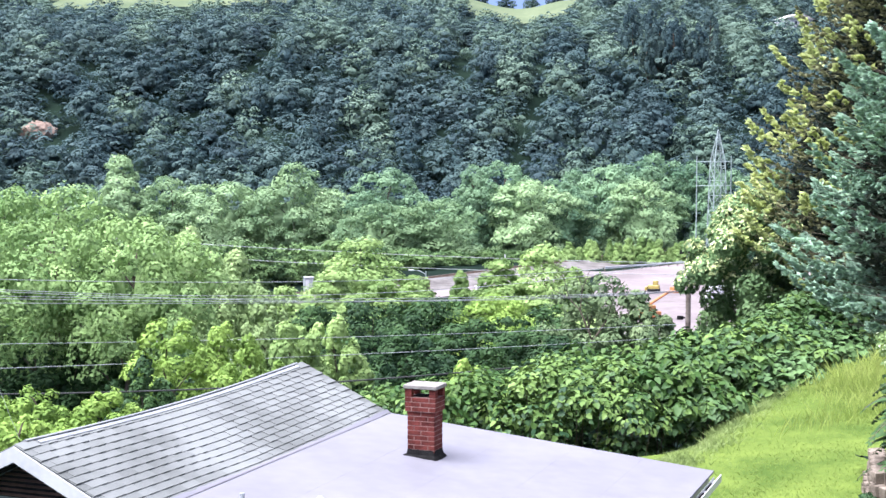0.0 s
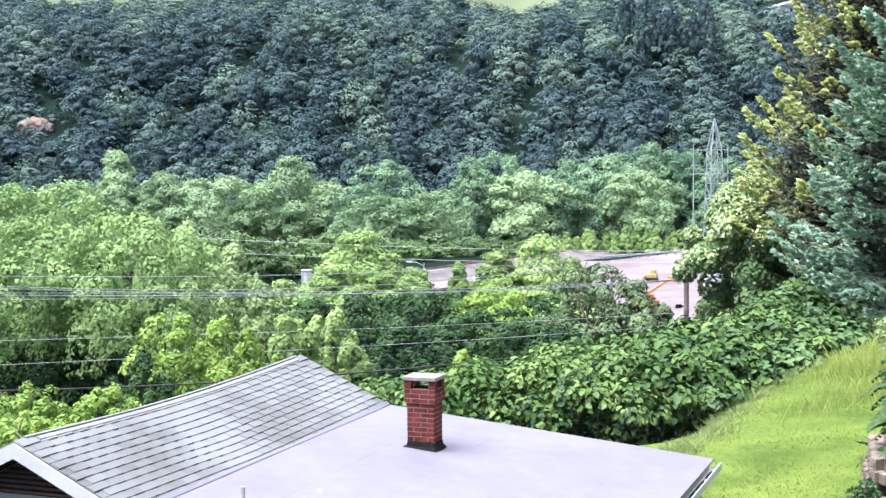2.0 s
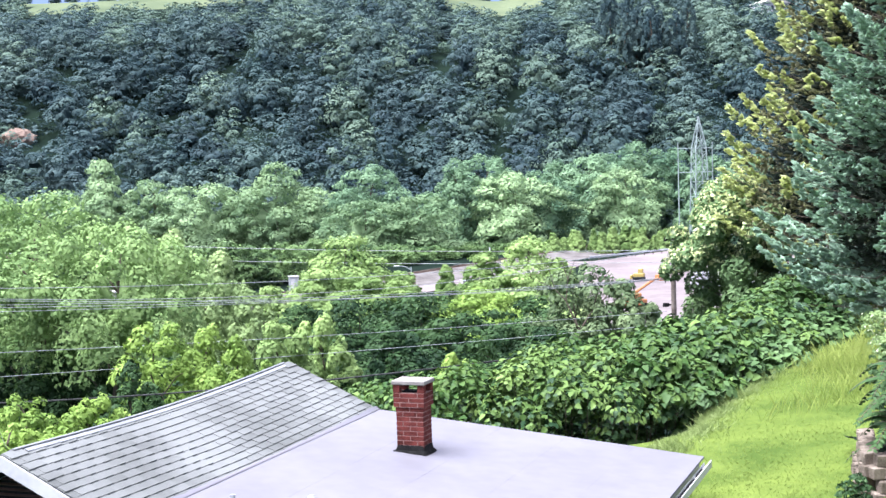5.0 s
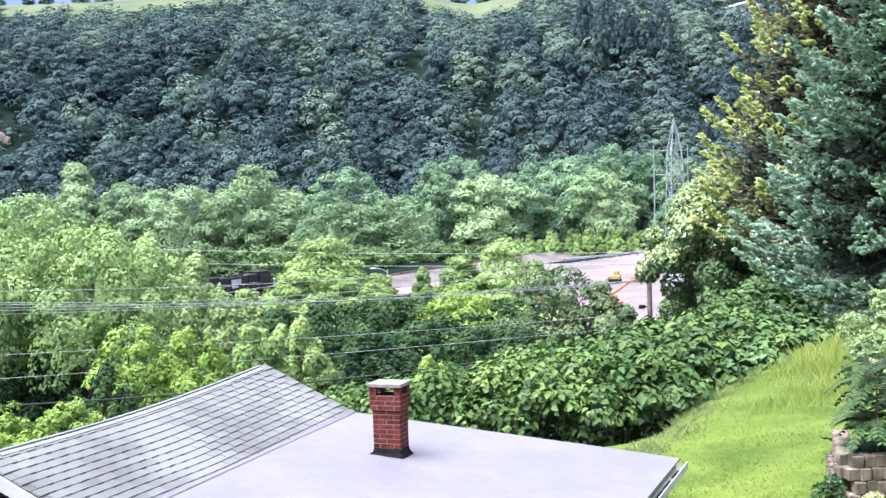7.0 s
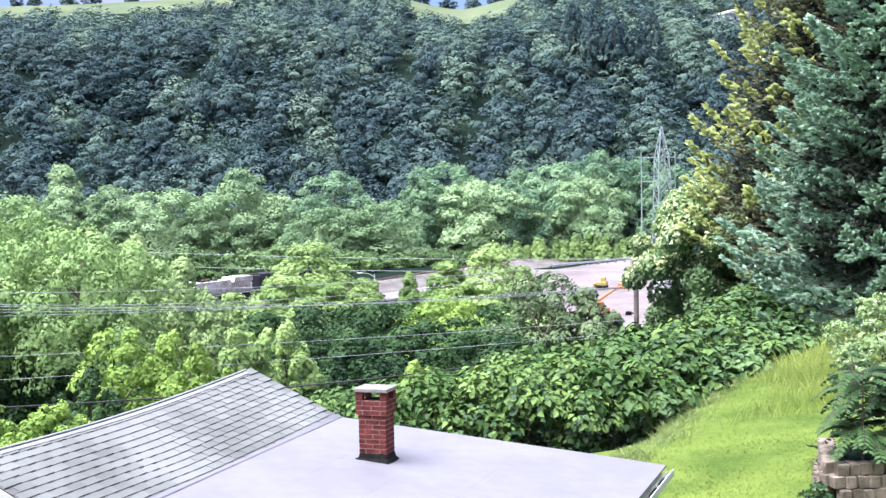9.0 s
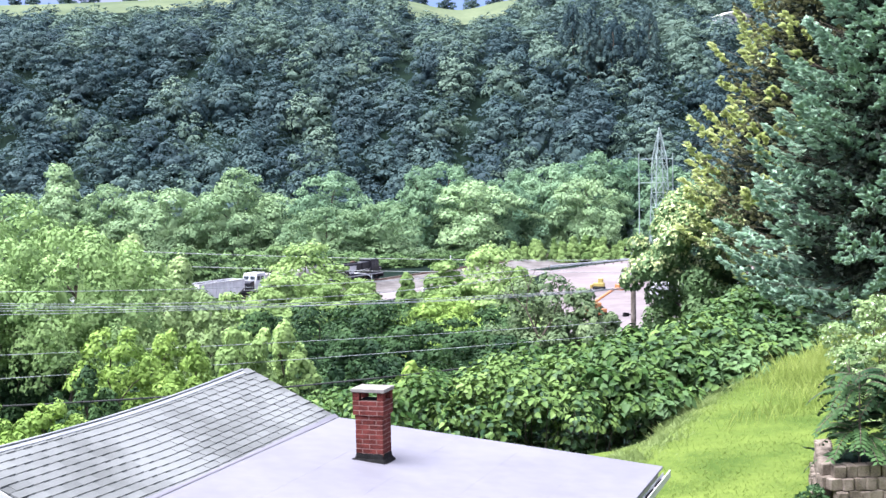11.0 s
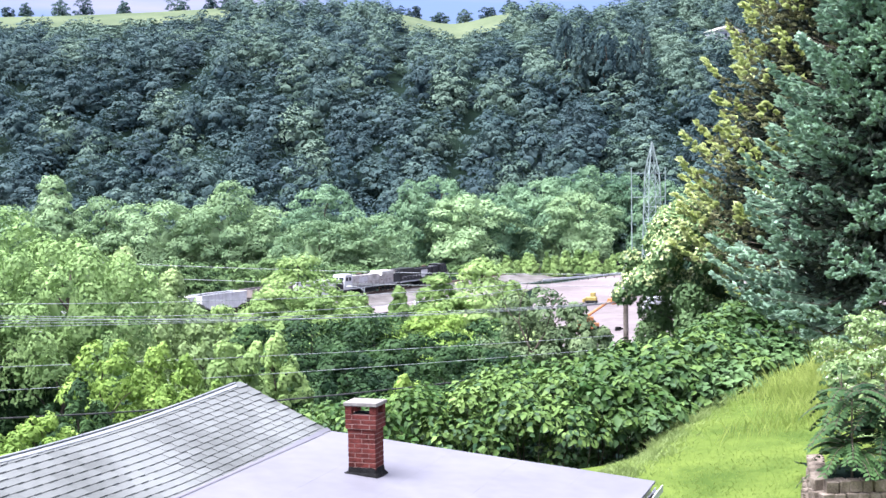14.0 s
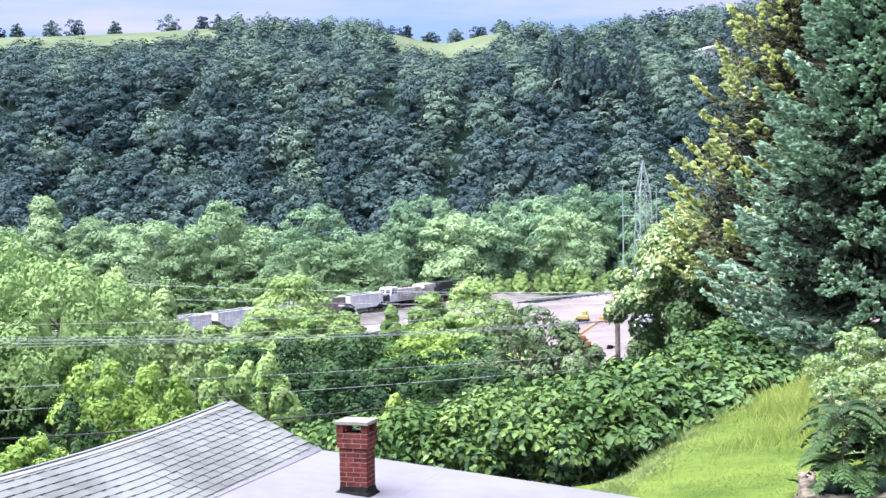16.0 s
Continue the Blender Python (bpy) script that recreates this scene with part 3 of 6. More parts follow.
WOOD_TREES = [
    (-12.7, 205.0, 13.2, 27.5, 1, 'cone'),
    (-4.6, 205.0, 7.7, 15.4, 1, 'cone'),
    (-7.2, 195.0, 7.5, 13.7, 1, 'round'),
    (8.4, 200.0, 10.4, 16.2, 1, 'cone'),
    (14.7, 195.0, 13.1, 23.2, 1, 'cone'),
    (18.5, 192.0, 9.8, 12.0, 1, 'cone'),
    (-15.4, 190.0, 9.6, 15.4, 1, 'cone'),
    (2.6, 198.0, 9.1, 6.2, 1, 'cone'),
    (-17.8, 150.0, 10.9, 14.1, 1, 'cone'),
    (-20.1, 140.0, 11.0, 12.2, 1, 'cone'),
    (-12.1, 130.0, 9.6, 11.1, 0, 'round'),
    (-7.0, 135.0, 10.1, 13.5, 0, 'round'),
    (-0.9, 150.0, 9.5, 15.8, 0, 'round'),
    (6.0, 150.0, 9.8, 15.0, 2, 'round'),
    (10.3, 140.0, 9.3, 11.9, 0, 'round'),
]
WOOD_TREES += [
    (12.2, 110.0, 12.0, 11.5, 3, 'round'),
    (15.1, 108.0, 10.7, 7.0, 3, 'round'),
    (16.7, 104.0, 8.9, 4.7, 3, 'round'),
    (2.2, 115.0, 8.4, 10.3, 0, 'round'),
    (-2.7, 100.0, 7.7, 9.0, 0, 'round'),
    (-7.3, 95.0, 7.5, 8.1, 0, 'round'),
    (6.4, 105.0, 7.6, 10.0, 0, 'round'),
    (8.5, 95.0, 7.5, 7.1, 0, 'round'),
    (-6.1, 75.0, 9.7, 4.5, 1, 'oval'),
    (-8.1, 72.0, 9.1, 4.7, 1, 'oval'),
    (-2.4, 60.0, 5.6, 2.3, 0, 'oval'),
    (0.9, 50.0, 5.3, 2.3, 2, 'oval'),
]
LEFT_TREES = [
    (-25.3, 88.0, 17.7, 14.5, 2, 'round'),
    (-31.8, 95.0, 18.2, 9.5, 2, 'round'),
    (-19.6, 84.0, 15.9, 10.9, 2, 'round'),
    (-19.6, 105.0, 15.7, 7.9, 1, 'cone'),
    (-17.2, 112.0, 14.5, 8.4, 1, 'cone'),
    (-16.3, 98.0, 12.7, 8.3, 1, 'round'),
    (-12.6, 96.0, 10.7, 5.8, 1, 'round'),
    (-12.5, 62.0, 8.0, 5.3, 4, 'oval'),
    (-10.6, 64.0, 8.0, 4.2, 4, 'oval'),
    (-8.6, 60.0, 6.7, 3.6, 4, 'round'),
    (-10.9, 44.0, 4.6, 3.1, 4, 'round'),
    (-12.7, 42.0, 4.6, 3.6, 4, 'round'),
    (-14.6, 43.0, 4.5, 3.2, 4, 'round'),
    (-10.5, 38.0, 3.3, 2.9, 4, 'round'),
    (-11.3, 36.0, 2.9, 2.5, 4, 'round'),
]
LEFT_TREES += [
    (-11.6, 52.0, 5.2, 3.1, 0, 'round'),
    (-27.5, 91.0, 8.3, 9.1, 0, 'round'),
    (-21.9, 90.0, 8.2, 9.0, 0, 'round'),
    (-23.4, 86.0, 8.2, 7.3, 0, 'round'),
    (-32.9, 97.0, 8.5, 9.2, 0, 'round'),
    (-39.2, 130.0, 9.1, 13.0, 0, 'round'),
    (-32.9, 135.0, 9.2, 13.5, 0, 'round'),
    (-28.2, 140.0, 13.1, 12.6, 0, 'round'),
    (-24.0, 150.0, 12.0, 11.2, 1, 'round'),
    (-44.6, 130.0, 9.4, 13.0, 0, 'round'),
    (-13.3, 72.0, 7.6, 5.8, 0, 'round'),
]

for n, (x, y, h, w, k, form) in enumerate(VALLEY_TREES):
    if k == 3:
        h, w, form = h * 0.8, w * 0.68, "cone"
    if k == 0 and x < -28:
        k = 1
    tree("tree", x, y, float(ground_z(x, y)), h, w, LEAF_KINDS[k], ("tall green broadleaf tree behind the railway", "pale green spreading tree behind the railway", "low dark green tree beside the railway", "bright green sapling beyond the paved lot")[k], 100 + n, form, int(min(15000, max(3600, 20 * w * h))), 0.5 + 0.005 * w, 46, 0.06, lump=0.15, group="trees along the valley")
# the first kind fills a shaded zone, its shade put into the leaf colour
WOOD_KINDS = [(LEAF_DARK, "leafy green tree on the wooded bank"), (LEAF_BRIGHT, "sunlit pale green tree below the railway"), (LEAF_FRESH, "bright green young tree on the bank"), (LEAF_SAGE, "grey-green tree on the bank above the lot")]
for n, (x, y, h, w, k, form) in enumerate(WOOD_TREES):
    tree("tree", x, y, float(ground_z(x, y)), h, w, WOOD_KINDS[k][0], WOOD_KINDS[k][1], 200 + n, form, 11000, 0.06 + 0.0021 * y, 56, 0.05, group="trees on the bank")
LEFT_KINDS = [(LEAF_DARK, "dark green tree behind the house"), (LEAF_PALE, "pale green tree behind the house"), (LEAF_FEATHER, "large light green tree with feathery foliage"), None, (LEAF_FRESH, "bright yellow-green young tree behind the house")]
for n, (x, y, h, w, k, form) in enumerate(LEFT_TREES):
    tree("tree", x, y, float(ground_z(x, y)), h, w, LEFT_KINDS[k][0], LEFT_KINDS[k][1], 300 + n, form, 6500 + int(45 * w * h), 0.05 + 0.0021 * y, 70, 0.46 if k == 2 else 0.05, lump=0.12, group="trees behind the house")

# ---------------------------------------------------------------- evergreens by the lawn


def spindles(points, ways, length, width, rng):
    """Needle sprigs: slim crossed blades along their ways."""
    n = len(points)
    length = np.broadcast_to(np.asarray(length, float), (n,))[:, None]
    side = unit(np.cross(ways, rng.normal(size=(n, 3))))
    up = np.cross(side, ways)
    out = []
    for s in (side, up):
        out.append(np.stack([points, points + ways * length * 0.45 + s * width, points + ways * length, points + ways * length * 0.45 - s * width], axis=1))
    v = np.concatenate(out).reshape(-1, 3)
    return v, np.arange(len(v)).reshape(-1, 4)


def spruce(name, x, y, z, height, reach, leaf, label, seed, gap=0.42, arms=11, bare=1.3, sprig=0.225, thick=0.23, droop=0.45, dense=16.0, tips=None, tip_label="", narrow=1.0):
    """Whorls of arching boughs; each bough is a flat spray of finger-like twigs, longest near its middle."""
    rng = np.random.default_rng(seed)
    foot = new(name)
    foot.matrix_basis = pose(x, y, z)
    bm = bmesh.new()
    rod(bm, (0, 0, -0.4), (0, 0, height * 0.97), height * 0.0165, 0.02, 9)
    pts, ways, lens, sun_tip = [], [], [], []
    whorls = int((height - bare) / gap)
    for i in range(whorls):
        level = bare + (height - bare) * i / whorls
        for j in range(arms):
            h = level + rng.uniform(-0.5, 0.5) * gap
            rel = min(0.99, max(0.0, (h - bare) / (height - bare)))
            a = 2 * math.pi * (j + rng.uniform(0.1, 0.9)) / arms + i * 0.9
            L = reach * (1 - rel) ** narrow * rng.uniform(0.70, 1.10) + 0.22
            if rel < 0.12:
                L *= 0.72 + 2.3 * rel
            o = np.array((math.cos(a), math.sin(a), 0.0))
            cross = np.array((-o[1], o[0], 0.0))
            rise = rng.uniform(-0.12, 0.12) + 0.5 * rel

            def at(t):
                t = np.asarray(t, float)
                return np.array((0, 0, h)) + np.multiply.outer(t * L, o) + np.multiply.outer(L * ((rise - droop) * t + 0.8 * droop * t ** 3), np.array((0, 0, 1.0)))

            stop = [Vector(p) for p in at([0, 0.5, 1.0])]
            rod(bm, stop[0], stop[1], 0.018, 0.011, 4)
            rod(bm, stop[1], stop[2], 0.011, 0.004, 4)
            # side twigs leave the bough in pairs and carry fingers that point out and a little up
            sides = max(6, int(4 + dense * L))
            t0 = 0.25 + 0.75 * (np.arange(sides) + rng.random(sides)) / sides
            hand = np.where(np.arange(sides) % 2, 1.0, -1.0)
            reach_out = min(0.36 * L, 0.75) * np.minimum(1, 2.6 * (1.04 - t0)) * rng.random(sides) ** 0.6
            side = cross * hand[:, None] * 0.88 + o * 0.45
            node = at(t0) + side * reach_out[:, None] - np.array((0, 0, 0.30)) * reach_out[:, None] + rng.normal(size=(sides, 3)) * 0.025
            k = np.repeat(np.arange(sides), 6)
            n = len(k)
            out = unit(side * np.minimum(1, reach_out * 3)[:, None] + o * 0.7 + np.array((0, 0, 0.25)))
            ways.append(unit(out[k] + rng.normal(size=(n, 3)) * np.array((0.42, 0.42, 0.25))))
            pts.append(node[k] - ways[-1] * 0.06)
            lens.append(sprig * rng.uniform(0.65, 1.25, n))
            # outer tips of the sunward boughs are coloured as if lit
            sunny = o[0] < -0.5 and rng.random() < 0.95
            sun_tip.append(((t0 > 0.84)[k]) & sunny)
    part("trunk", bm, BARK, foot)
    # the dense inner foliage, coloured near black to put shade inside the crown
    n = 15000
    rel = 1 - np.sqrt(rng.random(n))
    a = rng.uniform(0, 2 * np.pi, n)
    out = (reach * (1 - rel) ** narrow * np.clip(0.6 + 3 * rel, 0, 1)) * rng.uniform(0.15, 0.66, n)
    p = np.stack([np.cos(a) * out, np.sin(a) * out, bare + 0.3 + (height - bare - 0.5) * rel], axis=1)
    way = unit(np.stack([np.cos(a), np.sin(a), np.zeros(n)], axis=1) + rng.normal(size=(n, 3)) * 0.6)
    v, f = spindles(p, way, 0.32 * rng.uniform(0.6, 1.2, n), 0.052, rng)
    quads("old_foliage", v, f, SHADE_NEEDLES, foot, "inner needles with shade put into their colour")
    P, W, S, tip = np.concatenate(pts), np.concatenate(ways), np.concatenate(lens), np.concatenate(sun_tip)
    if tips is None:
        tip = np.zeros(len(P), bool)
    v, f = spindles(P[~tip], W[~tip], S[~tip], S[~tip][:, None] * thick, rng)
    quads("crown", v, f, leaf, foot)
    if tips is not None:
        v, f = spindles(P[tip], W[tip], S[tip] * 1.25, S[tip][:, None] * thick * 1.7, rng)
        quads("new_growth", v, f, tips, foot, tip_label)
    return tagged(foot, label, "tree")


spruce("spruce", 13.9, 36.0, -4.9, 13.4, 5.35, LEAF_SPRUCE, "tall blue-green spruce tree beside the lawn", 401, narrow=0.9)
# its neighbour: a finer, browner conifer; yellow tips put sunlight into its sunny side
spruce("yellow_tipped_conifer", 14.6, 43.5, float(ground_z(14.6, 43.5)), 9.4 - float(ground_z(14.6, 43.5)), 6.0, LEAF_BROWNISH, "tall olive-brown conifer with pale yellow tips on its sunny side", 410, 0.42, 11, 1.6, 0.20, 0.22, 0.5, 10.0, LEAF_YELLOW, "pale yellow-green leaves coloured as if sunlit", 0.86)


def flowering_tree():
    rng = np.random.default_rng(411)
    foot = new("flowering_tree")
    foot.matrix_basis = pose(9.8, 44.0, float(ground_z(9.8, 44.0)))
    tall = -0.8 - float(ground_z(9.8, 44.0))
    c, r = lobes_of(rng, tall, 4.7, 140, "round", 0.28, 0.11)
    keep = (c[:, 0] > -0.9) | (c[:, 2] > 0.72 * tall)
    c, r = c[keep], r[keep]
    part("trunk", trunk_mesh(rng, tall * 0.9, 0.13, c, 9), BARK, foot)
    v, f = lobe_leaves(rng, c, r, 40000, 0.14, 0.6, 0.95, -0.9)
    quads("crown", v, f, LEAF_OLIVE, foot)
    # clumps at the top and towards the sun get a sunlit colour
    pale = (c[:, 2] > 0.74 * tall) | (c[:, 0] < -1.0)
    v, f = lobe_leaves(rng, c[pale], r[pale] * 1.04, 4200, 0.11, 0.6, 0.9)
    quads("new_growth", v, f, LEAF_YELLOW, foot, "pale yellow-green leaves coloured as if sunlit")
    v, f = lobe_leaves(rng, c, r * 1.05, 260, 0.2)
    quads("blossom", v, f, BLOSSOM, foot, "white blossom clusters")
    tagged(foot, "low green tree with yellow tips and dotted with white blossom", "tree")


flowering_tree()

# ---------------------------------------------------------------- thicket of broad leaves along the lawn


def broad_leaves(points, normals, size, rng):
    """Heart-shaped leaves folded along the rib, hanging outwards: two quads each."""
    n = len(points)
    size = np.asarray(size, float)[:, None]
    down = np.broadcast_to(np.array((0.0, 0.0, -1.0)), (n, 3)) + rng.normal(size=(n, 3)) * 0.55
    along = unit(down - normals * (down * normals).sum(1, keepdims=True))
    side = np.cross(normals, along)
    b = points - along * size * 0.42
    e = points + along * size * 0.58 - normals * size * 0.12
    l1 = points + (side * 0.40 - along * 0.22 + normals * 0.10) * size
    l2 = points + (side * 0.30 + along * 0.20 + normals * 0.04) * size
    r1 = points + (-side * 0.40 - along * 0.22 + normals * 0.10) * size
    r2 = points + (-side * 0.30 + along * 0.20 + normals * 0.04) * size
    v = np.stack([b, l1, l2, e, r2, r1], axis=1).reshape(-1, 3)
    k = np.arange(n)[:, None] * 6
    return v, np.concatenate([k + np.array([0, 1, 2, 3]), k + np.array([0, 3, 4, 5])])


# x, y, top, reach
THICKET = [(-2.6, 32.0, -5.6, 1.7), (-0.6, 29.5, -4.75, 1.8), (1.0, 27.6, -4.15, 1.9), (2.6, 27.0, -3.95, 1.9), (3.4, 30.0, -4.0, 2.1), (4.4, 28.2, -3.9, 1.9),
           (5.9, 30.6, -3.75, 2.0), (7.4, 33.0, -3.7, 2.1), (8.7, 34.8, -3.95, 1.9), (10.1, 37.0, -3.75, 1.9), (11.6, 39.5, -3.6, 1.9), (10.7, 41.6, -3.9, 1.5), (13.5, 43.0, -3.2, 2.2), (9.5, 33.8, -4.2, 1.15), (7.6, 31.0, -4.35, 1.05)]


def knotweed(n, x, y, top, reach):
    rng = np.random.default_rng(500 + n)
    foot = new("knotweed_bush")
    base = float(ground_z(x, y)) - 0.1
    foot.matrix_basis = pose(x, y, base)
    tall = top - base
    m = 36
    a, q = np.arange(m) * 2.4, np.sqrt((np.arange(m) + 0.5) / m)
    cx, cy = np.cos(a) * q * reach, np.sin(a) * q * reach
    cz = tall * (1 - 0.26 * q ** 3) * rng.uniform(0.88, 1.02, m) - 0.35
    r = rng.uniform(0.32, 0.52, m)
    low = np.stack([cx * 0.86, cy * 0.86, cz * rng.uniform(0.3, 0.75, m)], axis=1)
    c = np.concatenate([np.stack([cx, cy, cz], axis=1), low])
    r = np.concatenate([r, r])
    count = 3700 if n < 6 else 3000
    k = np.where(rng.random(count) < 0.78, rng.integers(0, m, count), rng.integers(m, 2 * m, count))
    d = rng.normal(size=(count, 3))
    d[:, 2] = np.abs(d[:, 2]) * 1.0 - 0.1
    d = unit(d)
    p = c[k] + d * r[k][:, None] * rng.uniform(0.7, 1.1, count)[:, None]
    nrm = unit(d * 0.8 + np.array((0, 0, 0.55)) + rng.normal(size=(count, 3)) * 0.18)
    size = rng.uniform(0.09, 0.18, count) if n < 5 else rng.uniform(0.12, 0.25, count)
    # lighter leaves towards the top as if lit, fewer towards the thicket's shaded end
    lit_top = rng.random(count) < np.clip((0.95 - 0.07 * n) * ((p[:, 2] / tall - 0.35) / 0.5), 0.05, 0.95)
    for name, pick, mat, text in (("foliage", ~lit_top, LEAF_KNOT, ""), ("young_foliage", lit_top, LEAF_KNOT_LIT, "yellow-green leaves coloured as if lit")):
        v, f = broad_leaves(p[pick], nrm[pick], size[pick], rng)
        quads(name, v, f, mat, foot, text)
    bm = bmesh.new()
    for i in range(0, m, 2):
        rod(bm, (cx[i] * 0.7, cy[i] * 0.7, -0.2), (cx[i], cy[i], cz[i]), 0.016, 0.006, 4)
    tagged(part("stem", bm, BARK, foot), kind="stuff")
    tagged(foot, "dense bush of green heart-shaped leaves, coloured lighter at the top" if n < 5 else "dense bush of large dark green heart-shaped leaves", "bush", "thicket along the lawn")


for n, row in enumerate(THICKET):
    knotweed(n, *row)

# ---------------------------------------------------------------- grass


def blades(rng, x, y, height, width, lean=0.35):
    """One bent blade of grass (two triangles) at each foot."""
    n = len(x)
    foot = np.stack([x, y, ground_z(x, y) - 0.01], axis=1)
    a = rng.uniform(0, 2 * np.pi, n)
    side = np.stack([np.cos(a), np.sin(a), np.zeros(n)], axis=1) * width
    tip = np.stack([rng.normal(size=n) * lean, rng.normal(size=n) * lean, np.ones(n)], axis=1) * height[:, None]
    v = np.stack([foot - side, foot + side, foot + tip * 0.55 + side * 0.7, foot + tip * np.array((1.25, 1.25, 1.0))], axis=1).reshape(-1, 3)
    return v, np.arange(4 * n).reshape(n, 4)


def on_lawn(x, y):
    return x > 4.0 + 0.5 * (np.maximum(y, 23.5) - 24) - 1.2 * (y < 23.5)


def grass():
    rng = np.random.default_rng(61)
    x, y = rng.uniform(2.0, 16.0, 120000), rng.uniform(15.5, 41.0, 120000)
    keep = on_lawn(x, y) & (x < 0.36 * y + 1.5)
    x, y = x[keep], y[keep]
    v, f = blades(rng, x, y, rng.uniform(0.02, 0.06, len(x)), 0.007, 0.6)
    tagged(quads("lawn_grass", v, f, GRASS), "short bright green mown grass", "grass", kind="stuff")
    x, y = rng.uniform(6.0, 16.0, 110000), rng.uniform(24.0, 41.0, 110000)
    off = x - (4.6 + 0.5 * (y - 24))
    keep = (off > 0.8 + 0.6 * np.sin(y) + 2.2 * rng.random(110000)) & (x < 0.36 * y + 1.5) & (y > 25.5 + 0.4 * (x - 9) + 4 * rng.random(110000) ** 2)
    x, y = x[keep], y[keep]
    v, f = blades(rng, x, y, rng.uniform(0.10, 0.44, len(x)), 0.004, 0.25)
    tagged(quads("tall_grass", v, f, GRASS_DRY), "tall yellowing grass at the top of the lawn", "grass", kind="stuff")
    n = 26000
    y = rng.uniform(22.5, 40.0, n)
    x = 4.2 + 0.5 * (y - 24) + np.abs(rng.normal(size=n)) * 0.42 - 0.15
    tuft = 0.5 + 0.5 * np.sin(2.3 * y + 1.7 * np.sin(5.1 * y)) * np.cos(3.0 * x)
    v, f = blades(rng, x, y, rng.uniform(0.05, 0.24, n) * (0.2 + 0.8 * tuft), 0.006, 0.45)
    tagged(quads("edge_grass", v, f, GRASS_EDGE), "uncut grass along the edge of the thicket", "grass", kind="stuff")


grass()
# ---------------------------------------------------------------- house
# the house's own axes: u across the ridge to its right, v along the ridge away, w up
HOUSE = Matrix(((0.9291, 0.3697, 0, -0.85), (-0.3697, 0.9291, 0, 21.51), (0, 0, 1, -3.94), (0, 0, 0, 1)))
RIDGE_U, RIDGE_W = -1.56, 0.74
PITCH = math.atan2(0.74, 1.56)
NEAR_V = -7.15
FALL = 0.0963


def sag(u, v):
    """The old roof dips between its ends and over a soft spot."""
    dip = -0.085 * math.sin(math.pi * min(1, max(0, -v / 7.15)))
    return dip * (0.4 + 0.6 * min(1, abs(u) / 1.5)) - 0.03 * math.exp(-((v + 4.1) / 0.9) ** 2 - ((u + 0.55) / 0.5) ** 2)


def prism(bm, outline, v0, v1):
    """An outline in u and w, drawn out along v."""
    a = [bm.verts.new((u, v0, w)) for u, w in outline]
    b = [bm.verts.new((u, v1, w)) for u, w in outline]
    bm.faces.new(a)
    bm.faces.new(b[::-1])
    for i in range(len(a)):
        j = (i + 1) % len(a)
        bm.faces.new((a[j], a[i], b[i], b[j]))
    bmesh.ops.recalc_face_normals(bm, faces=bm.faces[:])
    return bm


def strip(bm, us, ws, v0, v1, n=24, thick=0.012, lift=0.0):
    """A thin strip along the roof between two lines, following the sag."""
    rows = []
    for i in range(n + 1):
        v = v0 + (v1 - v0) * i / n
        rows.append([bm.verts.new((u, v, w + sag(u, v) + lift)) for u, w in zip(us, ws)])
    for a, b in zip(rows, rows[1:]):
        for i in range(len(us) - 1):
            bm.faces.new((a[i], a[i + 1], b[i + 1], b[i]))
    made = bmesh.ops.extrude_face_region(bm, geom=bm.faces[:])["geom"]
    bmesh.ops.translate(bm, vec=(0, 0, -thick), verts=[g for g in made if isinstance(g, bmesh.types.BMVert)])
    bmesh.ops.recalc_face_normals(bm, faces=bm.faces[:])
    return bm


